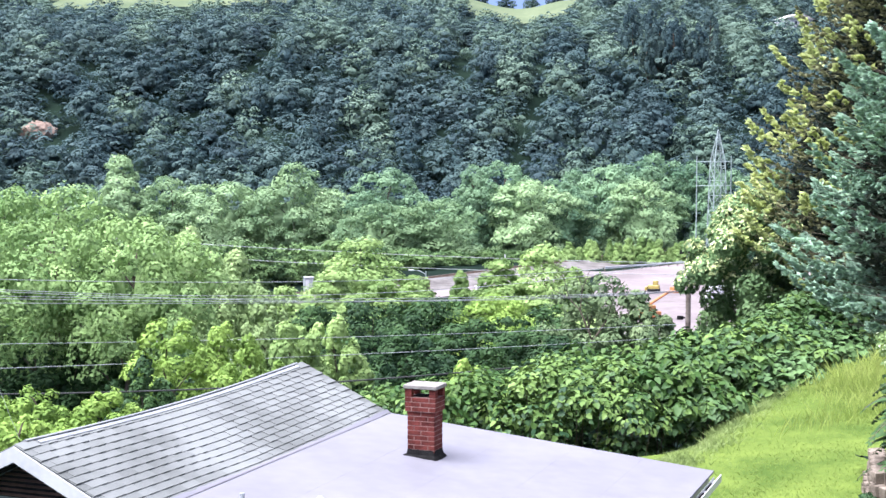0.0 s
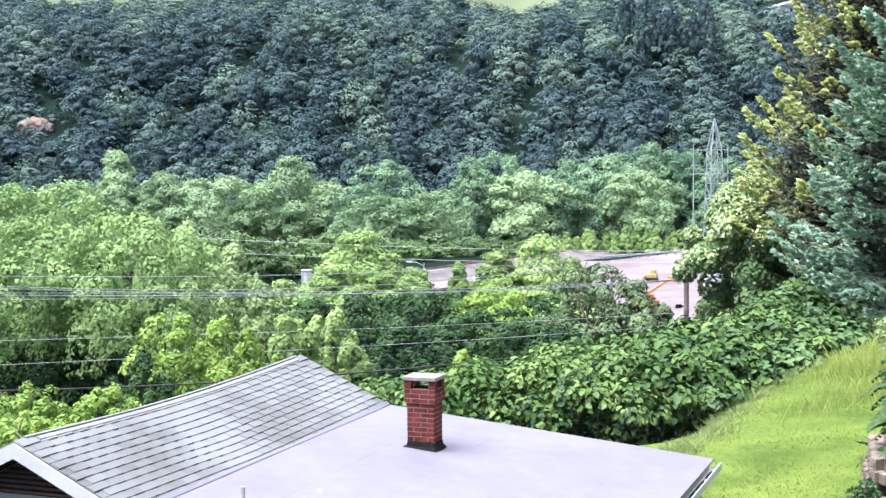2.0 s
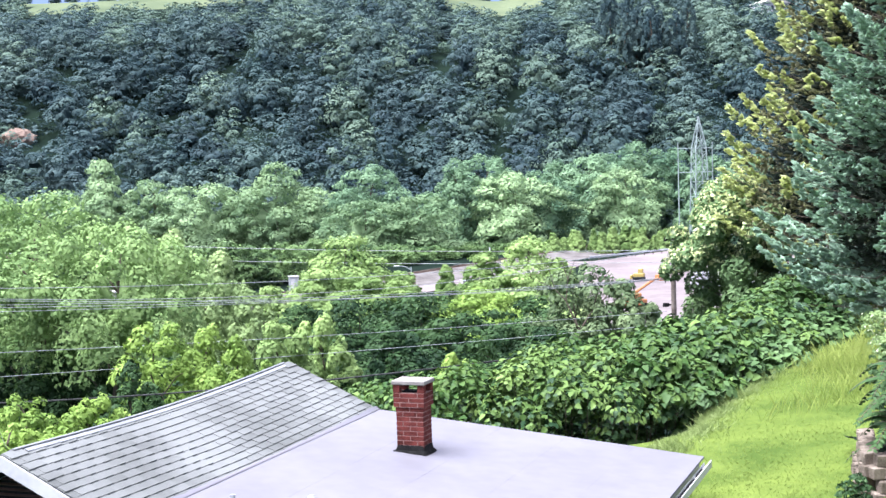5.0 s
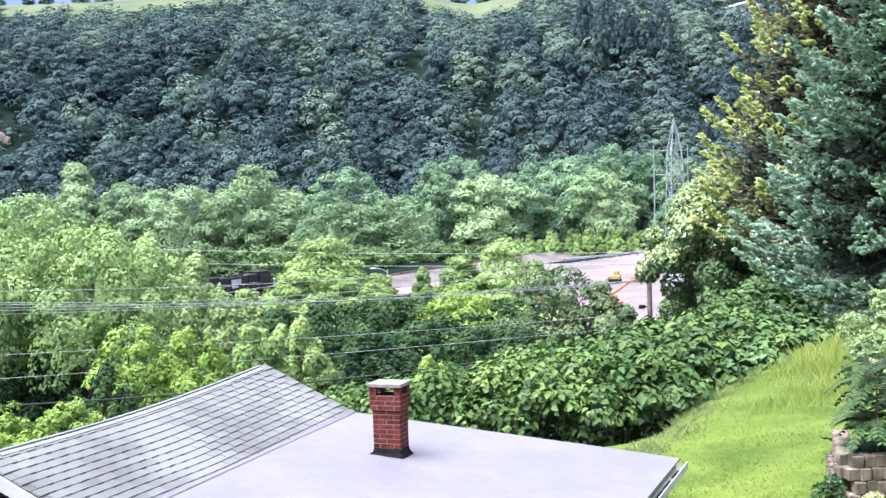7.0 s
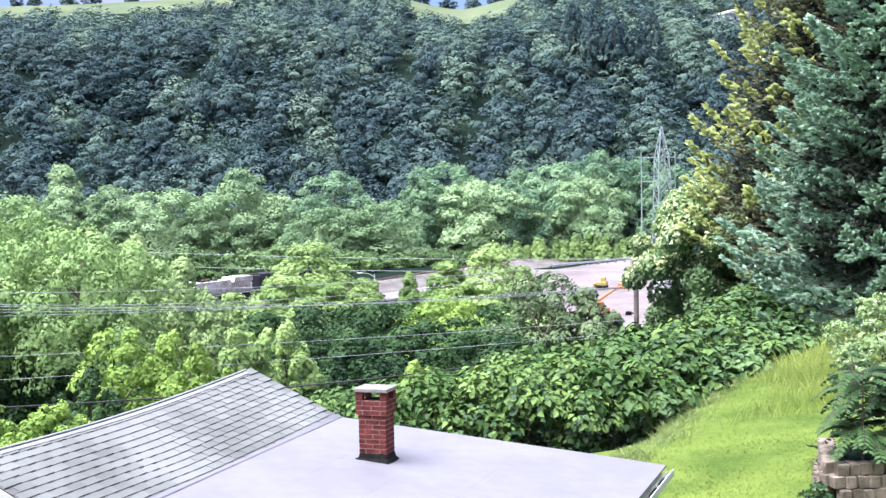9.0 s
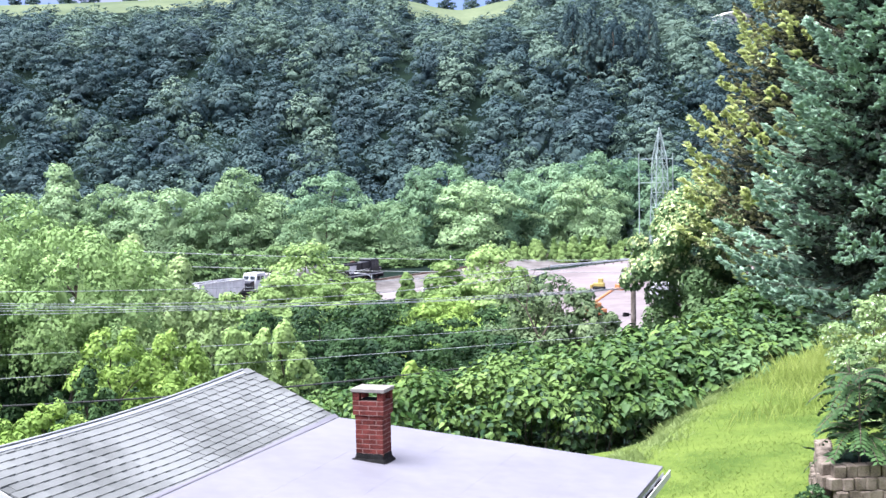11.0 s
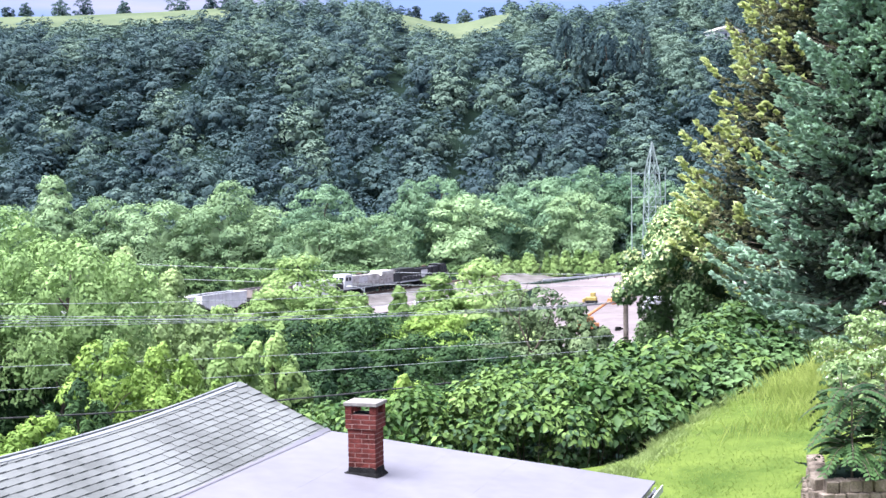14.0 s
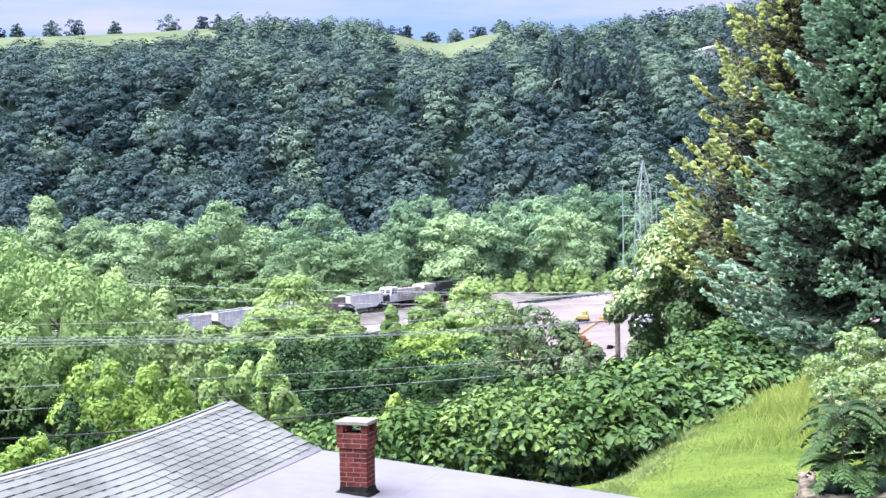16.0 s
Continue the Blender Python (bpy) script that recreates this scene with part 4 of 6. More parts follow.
def house():
    foot = new("house")
    foot.matrix_basis = HOUSE
    wl, wr = -4.35, 4.95
    slope = RIDGE_W / -RIDGE_U
    # walls: the gabled block and the lower wing beside it
    part("gable_wall", prism(bmesh.new(), [(wl, -4.2), (-0.05, -4.2), (-0.05, -0.12), (RIDGE_U, RIDGE_W - 0.16), (wl, RIDGE_W - 0.16 - (RIDGE_U - wl) * slope)], -6.75, -0.3), PAINT_PALE, foot, "pale mint-white wall")
    part("wing_wall", prism(bmesh.new(), [(0.0, -4.2), (wr, -4.2), (wr, -0.7), (0.0, -0.2)], -8.3, -0.3), PAINT, foot)
    # roof decks
    part("roof_deck", prism(bmesh.new(), [(0.06, -0.19), (0.06, -0.13), (RIDGE_U, RIDGE_W - 0.13), (RIDGE_U - 3.1, RIDGE_W - 0.13 - 3.1 * slope), (RIDGE_U - 3.1, RIDGE_W - 0.22 - 3.1 * slope), (RIDGE_U, RIDGE_W - 0.22)], NEAR_V + 0.03, -0.03), TAR, foot)
    # membrane: five sheets, each lapping the next by a few millimetres
    for i in range(5):
        u0, u1 = 5.18 * i / 5 - (0.05 if i else 0.0), 5.18 * (i + 1) / 5
        lift = 0.0009 * (4 - i)
        bm = bmesh.new()
        n = 10
        rows = []
        for j in range(n + 1):
            v = -8.6 + 8.6 * j / n
            rows.append([bm.verts.new((u, v, -FALL * u + lift + 0.006 * noise.noise(Vector((u * 0.9, v * 0.7, 3))))) for u in np.linspace(u0, u1, 5)])
        for a, b in zip(rows, rows[1:]):
            for k in range(4):
                bm.faces.new((a[k], a[k + 1], b[k + 1], b[k]))
        made = bmesh.ops.extrude_face_region(bm, geom=bm.faces[:])["geom"]
        bmesh.ops.translate(bm, vec=(0, 0, -0.03), verts=[g for g in made if isinstance(g, bmesh.types.BMVert)])
        bmesh.ops.recalc_face_normals(bm, faces=bm.faces[:])
        part("membrane_sheet", bm, MEMBRANE, foot, "pale lavender-grey roof membrane")
    part("wing_deck", prism(bmesh.new(), [(0.02, -0.05), (5.12, -0.05 - FALL * 5.12), (5.12, -0.2 - FALL * 5.12), (0.02, -0.2)], -8.55, -0.04), PAINT, foot)
    # membrane flap lapped up over the lowest shingles, with an uneven edge
    bm = bmesh.new()
    rows = []
    for i in range(61):
        v = NEAR_V - 0.0 + 7.15 * i / 60
        up = 0.055 + 0.04 * noise.noise(Vector((v * 2.3, 1, 0))) + 0.03 * noise.noise(Vector((v * 9, 5, 0)))
        rows.append([bm.verts.new((-up * math.cos(PITCH), v, up * math.sin(PITCH) + sag(-up, v) + 0.036)), bm.verts.new((0.0, v, 0.02)), bm.verts.new((0.02, v, 0.012 - FALL * 0.02))])
    for a, b in zip(rows, rows[1:]):
        bm.faces.new((a[0], a[1], b[1], b[0]))
        bm.faces.new((a[1], a[2], b[2], b[1]))
    part("membrane_flap", bm, MEMBRANE, foot)
    # gutter along the low edge
    bm = bmesh.new()
    prism(bm, [(5.17, -0.60), (5.17, -0.66), (5.29, -0.66), (5.29, -0.555), (5.275, -0.555), (5.275, -0.645), (5.185, -0.645), (5.185, -0.60)], -8.6, 0.02)
    part("gutter", bm, PAINT, foot, "white gutter")
    # black strips laid in the gutter to imitate its dark gap
    bm = bmesh.new()
    for i in range(12):
        box(bm, (0.09, 0.42 + 0.1 * (i % 3), 0.02), (5.235, -0.5 - 0.66 * i, -0.632))
    part("gutter_shade", bm, TAR, foot, "dark strips standing in for the shaded gap in the gutter")
    # rake boards
    for name, v in (("rake_board", NEAR_V - 0.02), ("rake_board", 0.0)):
        bm = bmesh.new()
        prism(bm, [(0.02, -0.03), (0.02, -0.19), (RIDGE_U, RIDGE_W - 0.20), (RIDGE_U - 3.1, RIDGE_W - 0.20 - 3.1 * slope), (RIDGE_U - 3.1, RIDGE_W - 0.02 - 3.1 * slope), (RIDGE_U, RIDGE_W - 0.02)], v, v + 0.03)
        part(name, bm, PAINT, foot, "white rake board")
    bm = bmesh.new()
    prism(bm, [(0.02, -0.16), (RIDGE_U, RIDGE_W - 0.17), (RIDGE_U - 3.1, RIDGE_W - 0.17 - 3.1 * slope), (RIDGE_U - 3.1, RIDGE_W - 0.19 - 3.1 * slope), (RIDGE_U, RIDGE_W - 0.19), (0.02, -0.18)], NEAR_V + 0.012, -6.74)
    part("soffit", bm, PAINT, foot)
    # louvred gable vent
    bm = bmesh.new()
    prism(bm, [(-0.55, 0.02), (RIDGE_U, 0.50), (-2.57, 0.02)], -6.79, -6.752)
    vent = part("gable_vent", bm, DARK, foot, "dark louvred gable vent")
    for i in range(7):
        w = 0.05 + 0.062 * i
        half = (0.5 - w) / 0.48 * 1.0
        if half > 0.08:
            bm = bmesh.new()
            box(bm, (2 * half, 0.03, 0.012), (RIDGE_U, -6.80, w), 0, pose(0, 0, 0, 35))
            part("slat", bm, RUST, vent)
    # ridge capping: two pale metal strips
    part("ridge_cap", strip(bmesh.new(), (RIDGE_U - 0.12, RIDGE_U, RIDGE_U + 0.02), (RIDGE_W - 0.048, RIDGE_W + 0.012, RIDGE_W + 0.002), -6.95, -0.22, lift=0.022), METAL, foot, "pale metal ridge cap")
    part("ridge_cap", strip(bmesh.new(), (RIDGE_U + 0.05, RIDGE_U + 0.10), (RIDGE_W - 0.022, RIDGE_W - 0.046), -6.8, -0.3, lift=0.030), METAL, foot, "pale metal ridge strip")
    # far slope, never clearly seen
    part("far_slope", strip(bmesh.new(), (RIDGE_U - 3.12, RIDGE_U), (RIDGE_W - 0.004 - 3.12 * slope, RIDGE_W - 0.004), NEAR_V, 0.0, 12, 0.02), SHINGLE, foot)
    # plumbing vents
    for u, v, h, r in ((0.751, -5.96, 0.19, 0.03), (1.276, -4.98, 0.03, 0.025)):
        bm = bmesh.new()
        rod(bm, (u, v, -FALL * u - 0.02), (u, v, -FALL * u + h), r, r, 12)
        rod(bm, (u, v, -FALL * u), (u, v, -FALL * u + 0.02), r * 2.2, r * 1.3, 12)
        part("vent_pipe", bm, GALV, foot, "short grey vent pipe")
    tagged(foot, "white house with grey shingle and flat membrane roof", "house")
    return foot


PAINT_PALE = solid("mint_white_siding", (0.32, 0.36, 0.32), (0.43, 0.47, 0.43), 1.2, 0.6, 0, 0.03, 12)
HOUSE_THING = house()


def chimney():
    foot = new("chimney")
    foot.matrix_basis = HOUSE @ pose(1.49, -2.13, -0.145)
    rng = random.Random(8)
    meshes = {}

    def brick_mesh(size):
        key = tuple(round(s, 3) for s in size)
        if key not in meshes:
            bm = bmesh.new()
            box(bm, size, (0, 0, 0), 0.004)
            me = bpy.data.meshes.new("brick")
            bm.to_mesh(me)
            bm.free()
            me.materials.append(BRICK)
            meshes[key] = me
        return meshes[key]

    def lay(parent, x, y, z, sx, sy, sz=0.0575):
        share("brick", brick_mesh((sx, sy, sz)), pose(x + rng.uniform(-1, 1) * 0.0015, y + rng.uniform(-1, 1) * 0.0015, z, 0, 0, rng.uniform(-0.6, 0.6)), parent)

    def ring(parent, z, w, d, odd):
        t = 0.095
        if odd:
            for s in (-1, 1):
                n = 2
                each = (w - 0.01) / n
                for k in range(n):
                    lay(parent, -w / 2 + each / 2 + k * (each + 0.01) - 0.0, s * (d / 2 - t / 2), z, each, t)
                lay(parent, s * (w / 2 - t / 2), 0, z, t, d - 2 * t - 0.02)
        else:
            for s in (-1, 1):
                each = (d - 0.01) / 2
                for k in range(2):
                    lay(parent, s * (w / 2 - t / 2), -d / 2 + each / 2 + k * (each + 0.01), z, t, each)
                lay(parent, 0, s * (d / 2 - t / 2), z, w - 2 * t - 0.02, t)

    step = 0.0677
    bm = bmesh.new()
    box(bm, (0.403, 0.303, 9 * step + 0.08), (0, 0, (9 * step + 0.08) / 2))
    shaft = part("shaft", bm, MORTAR, foot, "mortared brick shaft")
    for i in range(9):
        ring(shaft, 0.075 + step * i, 0.41, 0.31, i % 2 == 0)
    z = 0.075 + step * 8.5
    bm = bmesh.new()
    box(bm, (0.458, 0.358, 3 * step), (0, 0, z + 1.5 * step))
    collar = part("collar", bm, MORTAR, foot, "wider brick collar")
    for i in range(3):
        ring(collar, z + step * (i + 0.5), 0.465, 0.365, i % 2 == 1)
    z += 3 * step
    # piers that carry the cap, with openings between
    crown = new("smoke_opening", bpy.data.meshes.new("smoke_opening"))
    bm = bmesh.new()
    box(bm, (0.30, 0.20, 0.012), (0, 0, z + 0.006))
    bm.to_mesh(crown.data)
    bm.free()
    crown.data.materials.append(DARK)
    crown.parent = foot
    for sx in (-1, 1):
        for sy in (-1, 1):
            lay(crown, sx * (0.2325 - 0.05), sy * (0.1825 - 0.045), z + 0.03, 0.10, 0.09, 0.056)
            lay(crown, sx * (0.2325 - 0.05), sy * (0.1825 - 0.045), z + 0.089, 0.10, 0.09, 0.056)
    z += 0.119
    bm = bmesh.new()
    box(bm, (0.50, 0.41, 0.055), (0, 0, z + 0.0275), 0.008)
    part("cap_slab", bm, SLAB, foot, "grey stone cap slab")
    # tarred flashing, flared and ragged
    bm = bmesh.new()
    outer, inner, foot_ring = [], [], []
    n = 40
    for i in range(n):
        a = 2 * math.pi * (i + 0.5) / n
        c, s = math.cos(a), math.sin(a)
        k = 1 / max(abs(c) / 0.213, abs(s) / 0.163)
        ragged = 1 + 0.10 * noise.noise(Vector((c * 4, s * 4, 0))) + 0.06 * rng.random()
        inner.append(bm.verts.new((c * k, s * k, 0.105 + 0.012 * rng.random())))
        x, y = c * k * 1.06, s * k * 1.06
        outer.append(bm.verts.new((x, y, 0.04)))
        x, y = c * k * 1.2 * ragged, s * k * 1.25 * ragged
        foot_ring.append(bm.verts.new((x, y, 0.005 - FALL * x)))
    for i in range(n):
        j = (i + 1) % n
        bm.faces.new((inner[i], outer[i], outer[j], inner[j]))
        bm.faces.new((outer[i], foot_ring[i], foot_ring[j], outer[j]))
    part("flashing", bm, TAR, foot, "black tarred flashing")
    tagged(foot, "red brick chimney with slab cap on the roof", "chimney")


chimney()

# ---------------------------------------------------------------- railway
RAIL_Z = -23.0
RAIL_AT = Vector((17.58, 313.08, RAIL_Z))
RAIL_WAY = Vector((0.55, 0.8352, 0.0))
RAIL_TURN = math.degrees(math.atan2(RAIL_WAY.y, RAIL_WAY.x))
RAIL = Matrix.Translation(RAIL_AT) @ pose(0, 0, 0, 0, 0, RAIL_TURN)


def sheet(name, outline, z, thick, mat, label, category):
    bm = bmesh.new()
    vs = [bm.verts.new((x, y, z)) for x, y in outline]
    bm.faces.new(vs)
    made = bmesh.ops.extrude_face_region(bm, geom=bm.faces[:])["geom"]
    bmesh.ops.translate(bm, vec=(0, 0, -thick), verts=[g for g in made if isinstance(g, bmesh.types.BMVert)])
    bmesh.ops.recalc_face_normals(bm, faces=bm.faces[:])
    return tagged(part(name, bm, mat), label, category, kind="structure")


def railway():
    bm = bmesh.new()
    vs = [bm.verts.new(p) for p in ((-190, -13.0, -1.25), (-190, -4.2, -0.75), (-190, -2.4, -0.2), (-190, 2.4, -0.2), (-190, 4.6, -1.3))]
    ws = [bm.verts.new((v.co.x + 420, v.co.y, v.co.z)) for v in vs]
    for i in range(4):
        bm.faces.new((vs[i], ws[i], ws[i + 1], vs[i + 1]))
    bed = part("railway_bed", bm, BALLAST)
    bed.matrix_basis = RAIL
    tagged(bed, "raised bed of grey-brown railway ballast", "railway", kind="structure")
    for y in (-0.72, 0.72):
        bm = bmesh.new()
        box(bm, (420, 0.07, 0.16), (20, y, -0.08))
        box(bm, (420, 0.14, 0.03), (20, y, -0.165))
        part("rail", bm, RUST, bed)
    n = 560
    x = -150 + 0.62 * np.arange(n)
    c = np.array([(-.11, -1.3, -.2), (.11, -1.3, -.2), (.11, 1.3, -.2), (-.11, 1.3, -.2), (-.11, -1.3, -.16), (.11, -1.3, -.16), (.11, 1.3, -.16), (-.11, 1.3, -.16)])
    v = (c[None] + np.stack([x, 0 * x, 0 * x], axis=1)[:, None]).reshape(-1, 3)
    f = np.array([(4, 5, 6, 7), (0, 1, 5, 4), (1, 2, 6, 5), (2, 3, 7, 6), (3, 0, 4, 7)])
    f = (f[None] + 8 * np.arange(n)[:, None, None]).reshape(-1, 4)
    tagged(quads("sleepers", v, f, TIMBER, bed), kind="stuff")


railway()
sheet("paved_lot", [(14, 192), (120, 190), (150, 330), (62, 336), (36, 306), (30, 262)], -23.85, 0.4, ASPHALT, "wide pale pinkish paved lot beside the railway", "pavement")
sheet("access_road", [(-16, 240), (-9, 236), (31, 290), (37, 308), (31, 310), (22, 294)], -23.9, 0.4, ASPHALT, "pale access road between lot and railway", "road")


def wheelset(parent, x, half=0.72):
    for y in (-half, half):
        bm = bmesh.new()
        rod(bm, (x, y - 0.07, 0.5), (x, y + 0.07, 0.5), 0.5, 0.5, 14)
        part("wheel", bm, RUST, parent)


def truck(parent, x, axles, gap):
    bm = bmesh.new()
    for y in (-0.98, 0.98):
        box(bm, ((axles - 1) * gap + 1.3, 0.18, 0.42), (x, y, 0.62), 0.06)
        for k in range(axles):
            box(bm, (0.42, 0.2, 0.5), (x + (k - (axles - 1) / 2) * gap, y * 1.02, 0.55), 0.05)
    box(bm, (0.5, 2.0, 0.3), (x, 0, 0.8))
    t = part("truck", bm, DARK, parent)
    for k in range(axles):
        wheelset(t, x + (k - (axles - 1) / 2) * gap)


def locomotive(paint, hood_paint, cab_paint, label, patch):
    """Six-axle diesel, its nose at the origin, its length along -x."""
    foot = new("locomotive")
    L = 22.2
    bm = bmesh.new()
    box(bm, (L - 1.0, 2.9, 0.32), (-L / 2, 0, 1.42), 0.04)
    box(bm, (0.35, 2.9, 0.9), (-0.5, 0, 1.05), 0.04)
    box(bm, (0.35, 2.9, 0.9), (-L + 0.5, 0, 1.05), 0.04)
    part("underframe", bm, paint, foot)
    for y in (-1.47, 1.47):
        bm = bmesh.new()
        box(bm, (L - 1.2, 0.02, 0.17), (-L / 2, y, 1.52))
        part("sill_stripe", bm, LOCO_WHITE, foot, "white sill stripe")
    truck(foot, -3.9, 3, 1.95)
    truck(foot, -L + 3.9, 3, 1.95)
    bm = bmesh.new()
    box(bm, (5.6, 2.6, 0.95), (-L / 2, 0, 0.8), 0.2)
    part("fuel_tank", bm, DARK, foot)
    # nose and wide cab
    bm = bmesh.new()
    prism(bm, [(-0.9, 1.58), (-0.75, 2.75), (-1.25, 3.05), (-2.3, 3.1), (-2.3, 1.58)], -1.15, 1.15)
    part("nose", bm, paint, foot)
    bm = bmesh.new()
    prism(bm, [(-2.1, 1.58), (-2.05, 3.2), (-2.3, 4.1), (-2.5, 4.38), (-4.9, 4.38), (-4.9, 1.58)], -1.5, 1.5)
    cab = part("cab", bm, cab_paint, foot)
    bm = bmesh.new()
    box(bm, (2.7, 2.7, 0.14), (-3.7, 0, 4.42), 0.05)
    part("cab_roof", bm, LOCO_BLACK if patch == "mark" else LOCO_WHITE, cab)
    for y in (-1.505, 1.505):
        for x in (-2.95, -4.05):
            bm = bmesh.new()
            box(bm, (0.85, 0.02, 0.75), (x, y, 3.55), 0)
            part("side_window", bm, GLASS, cab)
    for y in (-0.75, 0.75):
        bm = bmesh.new()
        box(bm, (0.03, 1.1, 0.62), (-2.13, y, 3.62), 0, pose(0, 0, 0, 0, -15))
        part("windscreen", bm, GLASS, cab)
    for y in (-0.3, 0.3):
        bm = bmesh.new()
        rod(bm, (-2.2, y, 4.25), (-2.0, y, 4.25), 0.14, 0.14, 10)
        part("headlight", bm, LOCO_WHITE, foot, "pale headlight lens")
    # long hood with raised radiator end
    bm = bmesh.new()
    box(bm, (10.8, 1.75, 2.45), (-4.9 - 5.4, 0, 2.8), 0.12)
    box(bm, (2.6, 2.3, 2.5), (-6.3, 0, 2.85), 0.08)
    part("hood", bm, hood_paint, foot)
    bm = bmesh.new()
    box(bm, (5.2, 2.0, 2.55), (-L + 3.75, 0, 2.85), 0.08)
    prism(bm, [(-L + 1.3, 3.5), (-L + 1.3, 4.35), (-L + 6.2, 4.35), (-L + 6.6, 3.5)], -1.5, 1.5)
    part("radiator", bm, hood_paint, foot)
    for x in (-8.6, -10.4, -12.2):
        bm = bmesh.new()
        rod(bm, (x, 0, 4.0), (x, 0, 4.22), 0.55, 0.5, 12)
        part("fan", bm, DARK, foot)
    bm = bmesh.new()
    box(bm, (1.2, 0.5, 0.4), (-9.5, 0, 4.2), 0.05)
    part("exhaust_stack", bm, RUST, foot)
    # hood doors, stand-off panels
    for y in (-0.89, 0.89):
        for k in range(9):
            bm = bmesh.new()
            box(bm, (0.98, 0.03, 1.75), (-8.1 - 1.08 * k, y, 2.65), 0.01)
            part("hood_door", bm, hood_paint, foot)
    # plain emblem shapes on the flank
    for y in (-1.0, 1.0):
        if patch == "mark":
            bm = bmesh.new()
            box(bm, (2.6, 0.03, 0.95), (-11.0, y, 3.1))
            box(bm, (1.6, 0.03, 0.42), (-11.4, y, 2.25))
            part("emblem", bm, LOCO_WHITE, foot, "plain white emblem bars")
        else:
            bm = bmesh.new()
            box(bm, (3.0, 0.03, 1.3), (-9.6, y, 2.9))
            part("faded_panel", bm, LOCO_WHITE, foot, "faded white flank panel")
    for y in (-1.4, 1.4):
        bm = bmesh.new()
        for k in range(15):
            rod(bm, (-1.4 - 1.36 * k, y, 1.55), (-1.4 - 1.36 * k, y, 2.6), 0.02, 0.02, 4)
        rod(bm, (-1.4, y, 2.6), (-20.5, y, 2.6), 0.025, 0.025, 4)
        part("handrail", bm, LOCO_WHITE if patch == "mark" else RUST, foot)
    bm = bmesh.new()
    box(bm, (0.6, 0.3, 0.3), (-0.15, 0, 0.9), 0.04)
    box(bm, (0.6, 0.3, 0.3), (-L + 0.1, 0, 0.9), 0.04)
    part("coupler", bm, RUST, foot)
    return tagged(foot, label, "locomotive", "train")


def hopper(mat, label):
    """A ribbed coal hopper, its front coupler at the origin, its length along -x."""
    foot = new("hopper_car")
    L = 13.5
    bm = bmesh.new()
    prism(bm, [(-0.9, 3.75), (-L + 0.4, 3.75), (-L + 0.4, 2.3), (-L + 2.9, 1.0), (-3.4, 1.0), (-0.9, 2.3)], -1.5, 1.5)
    top = [f for f in bm.faces if abs(f.normal.z - 1) < 0.01]
    made = bmesh.ops.inset_region(bm, faces=top, thickness=0.09)
    bmesh.ops.translate(bm, vec=(0, 0, -0.5), verts=list({v for f in top for v in f.verts}))
    part("body", bm, mat, foot)
    for y in (-1.54, 1.54):
        for k in range(13):
            bm = bmesh.new()
            box(bm, (0.13, 0.09, 2.0), (-1.1 - 0.94 * k, y, 2.62), 0.02)
            part("rib", bm, mat, foot)
        bm = bmesh.new()
        box(bm, (L - 1.2, 0.14, 0.17), (-L / 2 - 0.25, y, 3.72), 0.03)
        part("top_chord", bm, mat, foot)
    bm = bmesh.new()
    box(bm, (L - 0.7, 2.7, 0.25), (-L / 2 - 0.25, 0, 1.1), 0.03)
    part("underframe", bm, DARK, foot)
    bm = bmesh.new()
    prism(bm, [(-1.05, 3.25), (-3.5, 3.62), (-6.5, 3.45), (-10.0, 3.66), (-L + 0.55, 3.25)], -1.38, 1.38)
    part("coal_load", bm, COAL, foot, "heaped black coal")
    truck(foot, -2.1, 2, 1.75)
    truck(foot, -L + 1.6, 2, 1.75)
    bm = bmesh.new()
    box(bm, (1.2, 0.26, 0.26), (-0.35, 0, 0.9), 0.03)
    box(bm, (0.9, 0.26, 0.26), (-L + 0.0, 0, 0.9), 0.03)
    part("coupler", bm, RUST, foot)
    return tagged(foot, label, "railway car", "train")


TRAIN = [(locomotive(LOCO_BLACK, LOCO_BLACK, LOCO_BLACK, "black diesel locomotive leading a coal train", "mark"), 0.0, 0)]
TRAIN.append((locomotive(LOCO_BLACK, LOCO_GREY, LOCO_WHITE, "weathered grey-white diesel locomotive running second, cab rearwards", "panel"), -44.6, 180))
_car = hopper(CAR_SILVER, "ribbed silver coal hopper car")
TRAIN.append((_car, -44.8, 0))
for i in range(1, 9):
    if i == 1:
        TRAIN.append((hopper(CAR_BROWN, "ribbed brown coal hopper car"), -44.8 - 13.9 * i, 0))
    else:
        TRAIN.append((copy_thing(_car, Matrix()), -44.8 - 13.9 * i, 0))
# ---------------------------------------------------------------- poles, wires, lamps


def wire(a, b, drop, mat, label, r=0.02):
    """A hanging wire between two points."""
    a, b = Vector(a), Vector(b)
    bm = bmesh.new()
    n, rings = 16, []
    side = (b - a).cross(Vector((0, 0, 1))).normalized()
    for i in range(n + 1):
        p = a.lerp(b, i / n) - Vector((0, 0, drop * 4 * (i / n) * (1 - i / n)))
        rings.append([bm.verts.new(p + side * (r * math.cos(k * 1.2566)) + Vector((0, 0, r * math.sin(k * 1.2566)))) for k in range(5)])
    for p, q in zip(rings, rings[1:]):
        for k in range(5):
            bm.faces.new((p[k], p[(k + 1) % 5], q[(k + 1) % 5], q[k]))
    return tagged(part("wire", bm, mat), label, "wire", "overhead wires")


POLE = Vector((16.9, 93.0, 0.0))


